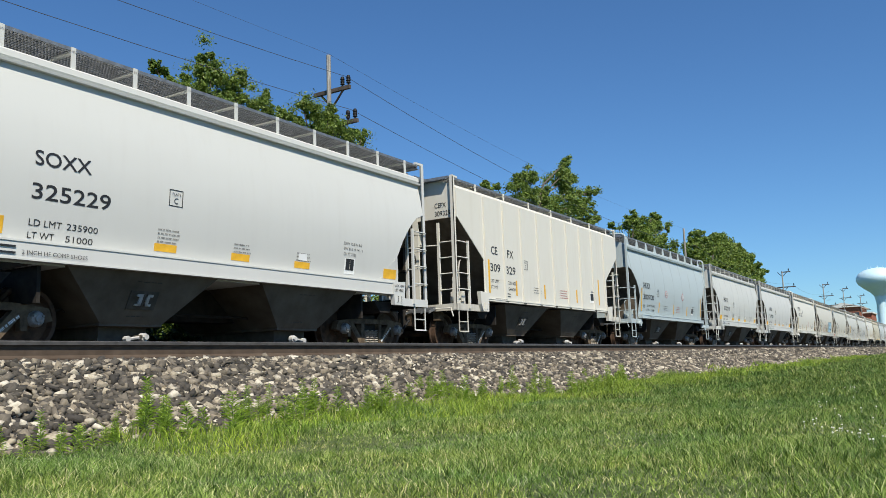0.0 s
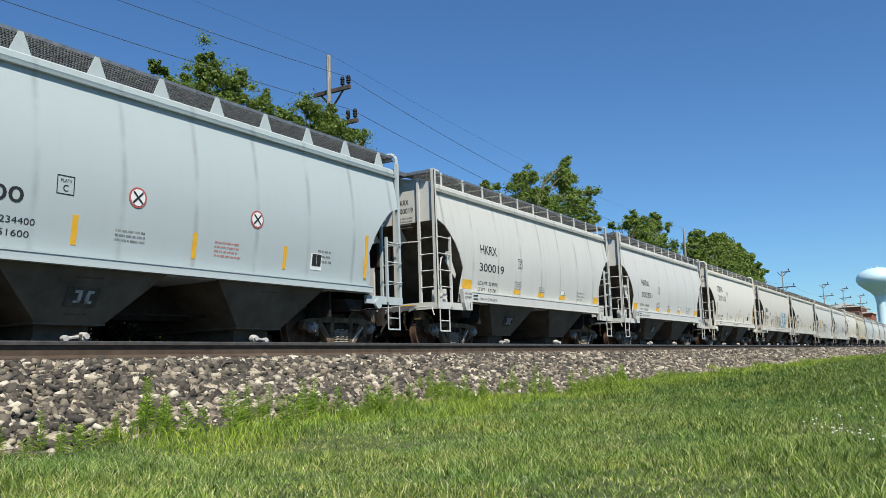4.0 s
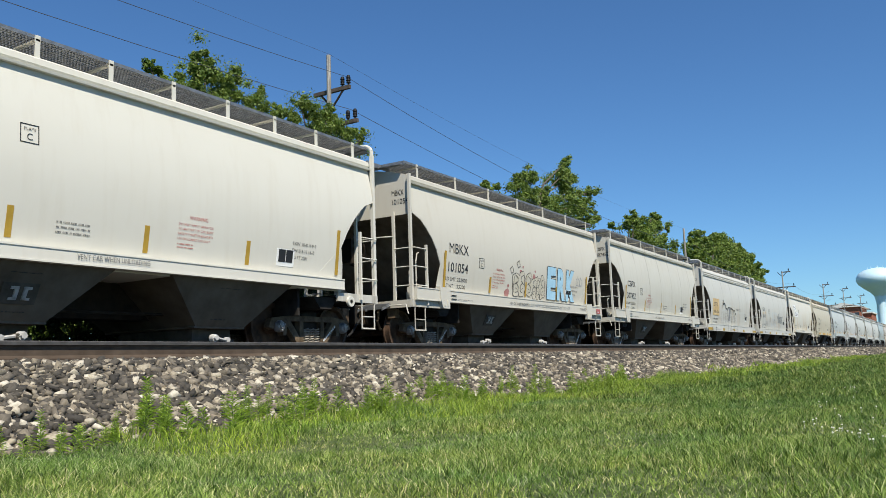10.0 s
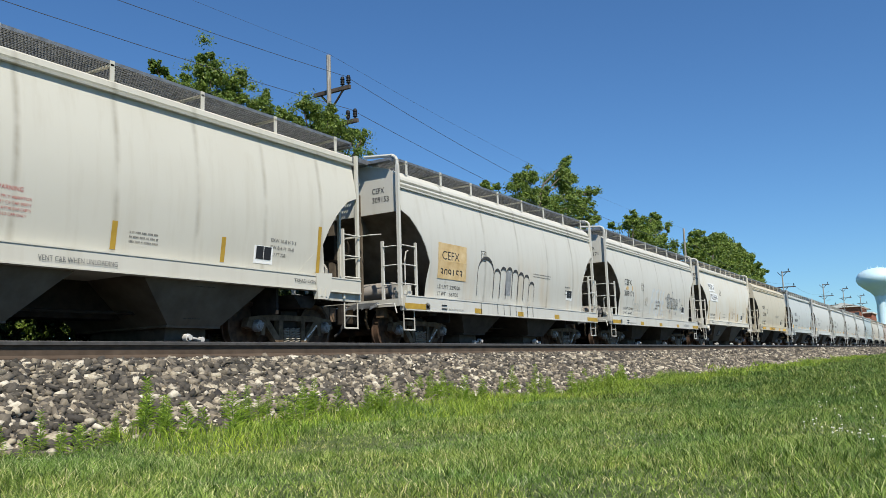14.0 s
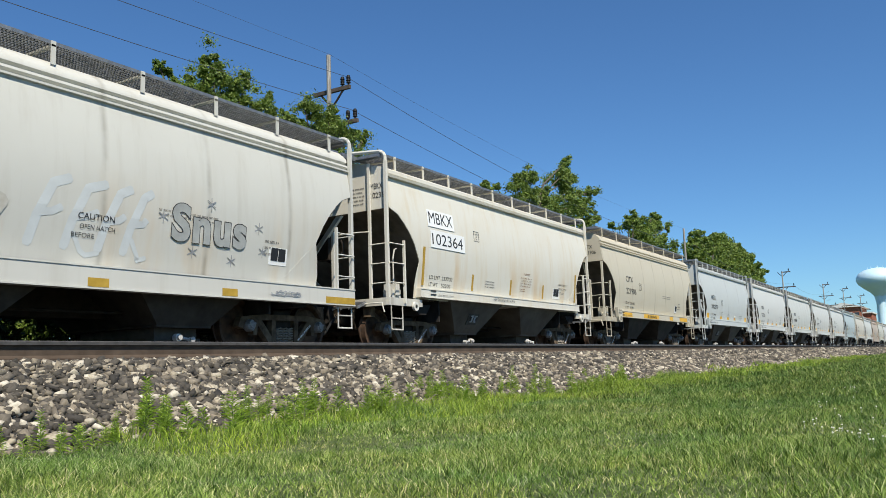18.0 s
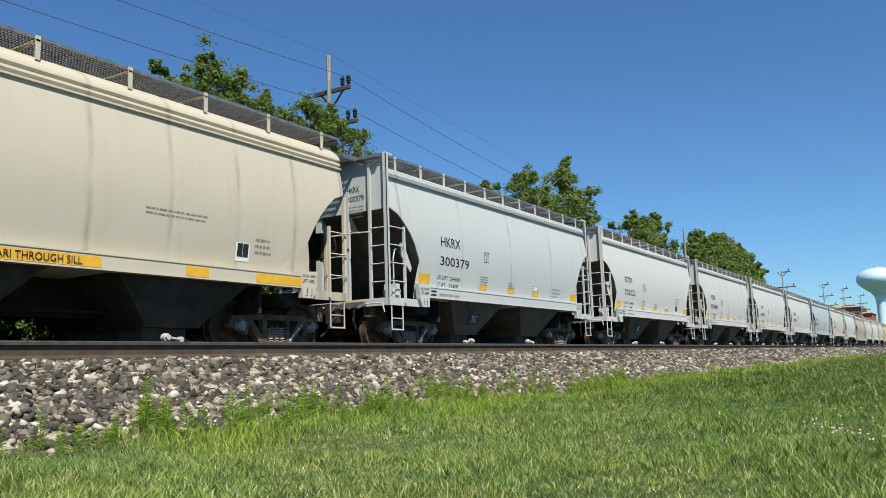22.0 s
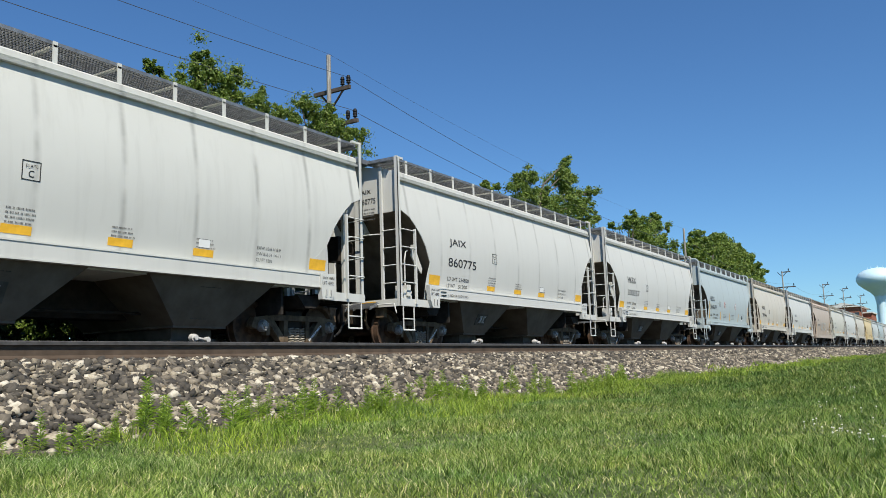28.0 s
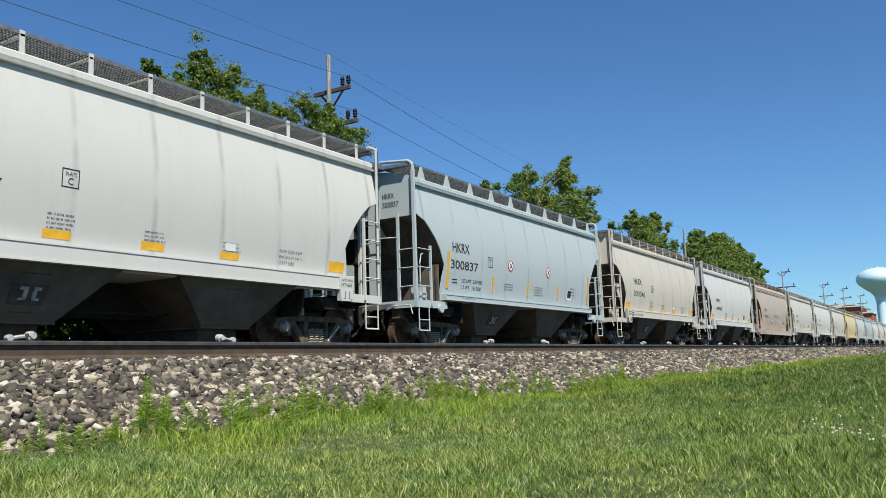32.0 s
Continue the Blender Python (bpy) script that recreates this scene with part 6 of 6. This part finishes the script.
    if kind == SAW and i < 19:
        for a in (4.42, 6.78):
            disc = once("disc", lambda: Geo().lathe([(0.002, 0), (0.15, 0.0), (0.15, 0.004), (0.002, 0.004)], 20, "y").mesh("disc"))
            ring = once("discin", lambda: Geo().lathe([(0.002, 0), (0.12, 0.0), (0.12, 0.004), (0.002, 0.004)], 20, "y").mesh("disc"))
            part("prohibition_sign", disc, RED, car, "round red and white sign", lean(L + a, 2.19, off=0.010))
            part("sign_face", ring, WHITE, car, "", lean(L + a, 2.19, off=0.014))
            part("sign_bar", once("discbar", lambda: Geo().add([(-0.09, 0, 0.07), (-0.07, 0, 0.09), (0.09, 0, -0.07), (0.07, 0, -0.09)], [(0, 1, 2, 3)]).add([(-0.07, -0.001, -0.09), (-0.09, -0.001, -0.07), (0.07, -0.001, 0.09), (0.09, -0.001, 0.07)], [(0, 1, 2, 3)]).mesh("sign_bar")), INK, car, "", lean(L + a, 2.19, off=0.018))
    if i == 6:
        graffiti_six(car, L)
    if i == 8:
        graffiti_eight(car, L)
    if i == 9:
        graffiti_nine(car, L)
    if i == 20:
        part("graffiti", stroke_mesh(9, 3.2, 0.8, 0.05, 6), PALESPRAY, car, "spray-painted scrawl", lean(L + 4.0, 1.5, off=0.010))


def graffiti_six(car, L):
    """Pale tan hand-drawn shapes with dark outlines, red spots, and three fat light blue letters."""
    for k, (x, w, z, h) in enumerate(((4.72, 0.42, 1.42, 0.62), (5.10, 0.36, 1.42, 0.66), (5.48, 0.40, 1.44, 0.62), (5.86, 0.34, 1.42, 0.56), (6.16, 0.26, 1.42, 0.60), (6.40, 0.34, 1.42, 0.62))):
        def outline(grow):
            ring = []
            for j in range(26):
                a = 6.28318 * j / 26
                wob = 1 + 0.10 * math.sin(3 * a + 1.7 * k) + 0.07 * math.sin(5 * a + k)
                c, q = math.cos(a), math.sin(a)
                ring.append((w / 2 + (w / 2 + grow) * wob * math.copysign(abs(c) ** 0.7, c), h / 2 + (h / 2 + grow) * wob * math.copysign(abs(q) ** 0.7, q)))
            return ring
        part("graffiti_outline", blob_mesh(outline(0.016)), DARKSPRAY, car, "dark spray-painted outline", lean(L + x, z, off=0.004 + 0.0004 * k, span=h))
        part("graffiti_fill", blob_mesh(outline(-0.004)), TANSPRAY, car, "pale tan spray-painted shape", lean(L + x, z, off=0.007 + 0.0004 * k, span=h))
        inner = ([(0.15, 0.15), (0.12, 0.5), (0.2, 0.85)], [(0.2, 0.5), (0.5, 0.55), (0.8, 0.42), (0.75, 0.2), (0.4, 0.15)], [(0.3, 0.9), (0.7, 0.8), (0.72, 0.62), (0.4, 0.58)], [(0.35, 0.35), (0.6, 0.3)])
        for j, pts in enumerate(inner):
            turn = (1 - 2 * (k % 2))
            part("graffiti_line", ribbon(("six", k, j), [(w * (0.5 + turn * (a - 0.5)), h * c) for a, c in pts], 0.026), DARKSPRAY, car, "", lean(L + x, z, off=0.0105 + 0.0004 * j, span=h))
    for k, (x, z, r) in enumerate(((4.42, 1.46, 0.13), (4.48, 1.66, 0.05), (5.20, 2.06, 0.09), (6.02, 1.98, 0.10), (6.08, 2.16, 0.035), (5.32, 2.22, 0.035))):
        ring = [(r * (1 + 0.2 * math.sin(3 * q + k)) * math.cos(q), r * (1 + 0.2 * math.sin(2 * q + k)) * math.sin(q)) for q in [6.28318 * j / 14 for j in range(14)]]
        part("graffiti_fill", blob_mesh(ring), REDSPRAY, car, "dull red spray-painted spot", lean(L + x, z, off=0.005))
    for k, (x, z) in enumerate(((4.56, 2.00), (4.95, 2.18))):
        part("graffiti_line", ribbon(("chip", k), [(0, 0.12), (0.14, 0.2), (0.2, 0.05), (0.08, 0.0), (0, 0.12)], 0.022), DARKSPRAY, car, "", lean(L + x, z, off=0.008))
    for k, (letter, x, w) in enumerate((("E", 6.93, 0.46), ("R", 7.62, 0.48), ("K", 8.26, 0.54))):
        at = lambda off: lean(L + x, 1.50, off=off, span=0.85)
        part("graffiti_outline", fat_text(letter, w, 0.80, 0.078), DARKSPRAY, car, "dark spray-painted outline", at(0.012 + 0.0008 * k))
        part("graffiti_fill", fat_text(letter, w, 0.80, 0.060), SKYBLUE, car, "light blue spray-painted letter", at(0.015 + 0.0008 * k))
    part("graffiti_line", stroke_mesh(44, 0.42, 0.45, 0.010, 3), GREYSPRAY, car, "fine grey scrawl", lean(L + 9.0, 1.85, off=0.010))
    part("graffiti_line", stroke_mesh(45, 3.4, 0.10, 0.010, 16), HAZESPRAY, car, "faint scrawl along the sill", pose(L + 4.9, -1.616, 1.16))


def ribbon(key, pts, t, base=None):
    """A flat painted stroke along a bent line, t wide, thinner at its ends; base: the height on a car side that it follows."""
    def build():
        vs, fs = [], []
        line = pts
        if base is not None:
            line = [(p[0] + (q[0] - p[0]) * k / 8, p[1] + (q[1] - p[1]) * k / 8) for p, q in zip(pts, pts[1:]) for k in range(8)] + [pts[-1]]
        n = len(line)
        for i, (x, z) in enumerate(line):
            a, b = line[max(i - 1, 0)], line[min(i + 1, n - 1)]
            dx, dz = b[0] - a[0], b[1] - a[1]
            ln = math.hypot(dx, dz) or 1
            q = 0.5 * t * (0.6 if i in (0, n - 1) else 1.0)
            for side in (1, -1):
                zz = z + side * dx / ln * q
                vs.append((x - side * dz / ln * q, 0 if base is None else -width_at(base + zz), zz))
            if i:
                fs.append((2 * i - 2, 2 * i - 1, 2 * i + 1, 2 * i))
        return Geo().add(vs, fs).mesh("graffiti_line")
    return once(("ribbon", key), build)


def graffiti_nine(car, L):
    """Large pale hazy strokes, a cluster of grey bubble shapes with dark outlines, and small stars."""
    for k, (x, w) in enumerate(((4.45, 0.55), (4.95, 0.6), (5.45, 0.5), (5.85, 0.45))):
        lines = ([(0.0, 0.05), (0.10, 0.45), (0.30, 0.90), (w, 1.0)], [(0.08, 0.48), (0.3, 0.52), (w * 0.8, 0.60)], [(w * 0.9, 0.05), (w * 0.55, 0.0), (0.25, 0.05), (0.12, 0.3)])
        for j, pts in enumerate(lines[: 2 + k % 2]):
            part("graffiti", ribbon((k, j), pts, 0.13 - 0.03 * j, 1.30), PALESPRAY, car, "pale blue spray-painted stroke", pose(L + x, -0.003 - 0.0006 * j, 1.30))
    for fat, mat, off, words in ((0.060, DARKSPRAY, 0.005, "dark spray-painted outline"), (0.040, GREYFILL, 0.008, "grey spray-painted letters")):
        part("graffiti_fill" if mat is GREYFILL else "graffiti_outline", fat_text("Snus", 1.45, 0.52, fat), mat, car, words, lean(L + 6.68, 1.68, off=off, span=0.55))
    part("graffiti_line", fat_text("Smok", 0.92, 0.44, 0.012), HAZESPRAY, car, "faded green-grey spray-painted letters", lean(L + 2.40, 1.38, off=0.004, span=0.46))
    part("rust_patch", blob_mesh([(0.16 * (1 + 0.2 * math.sin(3 * q)) * math.cos(q), 0.16 * (1 + 0.2 * math.sin(2 * q)) * math.sin(q)) for q in [6.28318 * j / 16 for j in range(16)]]), SMUDGE, car, "brown-grey smudge", lean(L + 4.0, 1.80, off=0.003))
    for x, z in ((6.49, 1.99), (7.39, 2.30), (8.44, 2.04), (7.08, 1.52), (7.88, 1.45), (8.56, 1.66)):
        for j in range(3):
            a = 0.5 + 1.0472 * j
            part("graffiti_line", ribbon(("star", j), [(-0.10 * math.cos(a), -0.10 * math.sin(a)), (0, 0), (0.10 * math.cos(a), 0.10 * math.sin(a))], 0.022), GREYSPRAY, car, "", lean(L + x, z, off=0.006 + 0.0008 * j))
    letters("CAUTION", L + 5.12, 1.78, 0.56, 0.085, INK, car, off=0.009, bold=False)
    letters("OPEN HATCH", L + 5.16, 1.65, 0.54, 0.065, INK, car, off=0.009, bold=False)
    letters("BEFORE", L + 5.05, 1.53, 0.34, 0.065, INK, car, off=0.009, bold=False)
    part("graffiti", stroke_mesh(6, 0.7, 0.10, 0.010, 6), GREYSPRAY, car, "fine grey scrawl", pose(L + 8.7, -1.616, 0.93))


def graffiti_eight(car, L):
    """A row of tall rounded outlines, half open below."""
    x = L + 3.25
    for k in range(8):
        w, h = (0.85 if k == 0 else 0.34), (1.0, 0.75, 0.82, 0.84, 0.80, 0.76, 0.72, 0.55)[k]
        def arch():
            pts = [(0, 0.0)] + [(w / 2 - w / 2 * math.cos(math.pi * j / 10), h - w / 2 + w / 2 * math.sin(math.pi * j / 10)) for j in range(11)] + [(w, 0.0)]
            vs, fs = [], []
            for j, (a, b) in enumerate(pts):
                t = 0.014 + 0.06 * max(0.0, math.sin(math.pi * j / 12)) ** 2
                d = Vector((a - w / 2, b - (h - w / 2)))
                d = d.normalized() if b > h - w / 2 else Vector((1 if a > w / 2 else -1, 0))
                vs += [(a, 0, b), (a - d.x * t, 0, b - d.y * t)]
                if j:
                    fs.append((2 * j - 2, 2 * j - 1, 2 * j + 1, 2 * j))
            return Geo().add(vs, fs).mesh("graffiti_line")
        part("graffiti", once(("arch", k), arch), DARKSPRAY, car, "dark spray-painted arch outline", lean(x, 1.32, off=0.005, span=h))
        part("graffiti_line", once("archleg", lambda: Geo().box(0, 0.016, 0, 0.002, 0, 0.28).mesh("graffiti_line")), DARKSPRAY, car, "", pose(x, -1.616, 0.87))
        x += w
    part("graffiti", once("archmark", lambda: Geo().box(0, 0.3, 0, 0.002, 0, 0.62).mesh("graffiti")), GREYSPRAY, car, "grey spray patch", lean(L + 4.75, 1.42, off=0.008))


cars = [hopper_car(i, *row) for i, row in enumerate(TRAIN)]


# ---- what moves ----
LEFT_CORNER = [3.90, 16.24, 28.44, 40.92, 53.24, 65.61, 77.95, 90.25, 102.70, 115.05, 127.25, 139.60, 152.03, 164.43, 176.80, 189.12, 201.42, 213.80]


def travelled(t):
    """Metres that the slowing train has run since the start."""
    return 6.38838 * t - 0.0023908 * t * t - 0.0000834 * t ** 3


# lean of the tree tops in the wind, in tenths of a degree towards +x, second by second
SWAY = [0, 12, 20, 20, 0, -5, -8, -6, -6, -14, -12, -18, -8, 1, 0, 0, 1, 16, 8, 2, 10, 5, 1, -8, -1, -14, -9, -9, -10, -3, -9, -16, -14]


def motions():
    for top, share in zip(swaying, (0.11, 0.05)):
        x, y, z = top.location
        walk(top, [(t, pose(x, y, z, 0, share * a, 0)) for t, a in enumerate(SWAY)])
    for i, car in enumerate(cars):
        x = (LEFT_CORNER[i] if i < 18 else LEFT_CORNER[17] + PITCH * (i - 17)) + HALF
        walk(car, [(t, pose(x - travelled(t), FAR, RAIL)) for t in range(0, 33, 2)])
    # all wheels roll alike: one wheelset of each place is keyed, the others share its keys
    for s in (-1, 1):
        lead = wheelsets[s][0]
        walk(lead, [(k / 10, pose(s * 0.89, 0, 0.457, 0, -math.degrees(travelled(k / 10) / 0.457), 0)) for k in range(321)])
        for w in wheelsets[s][1:]:
            w.rotation_mode = "QUATERNION"
            w.animation_data_create()
            w.animation_data.action = lead.animation_data.action
            w.animation_data.action_slot = lead.animation_data.action_slot


motions()
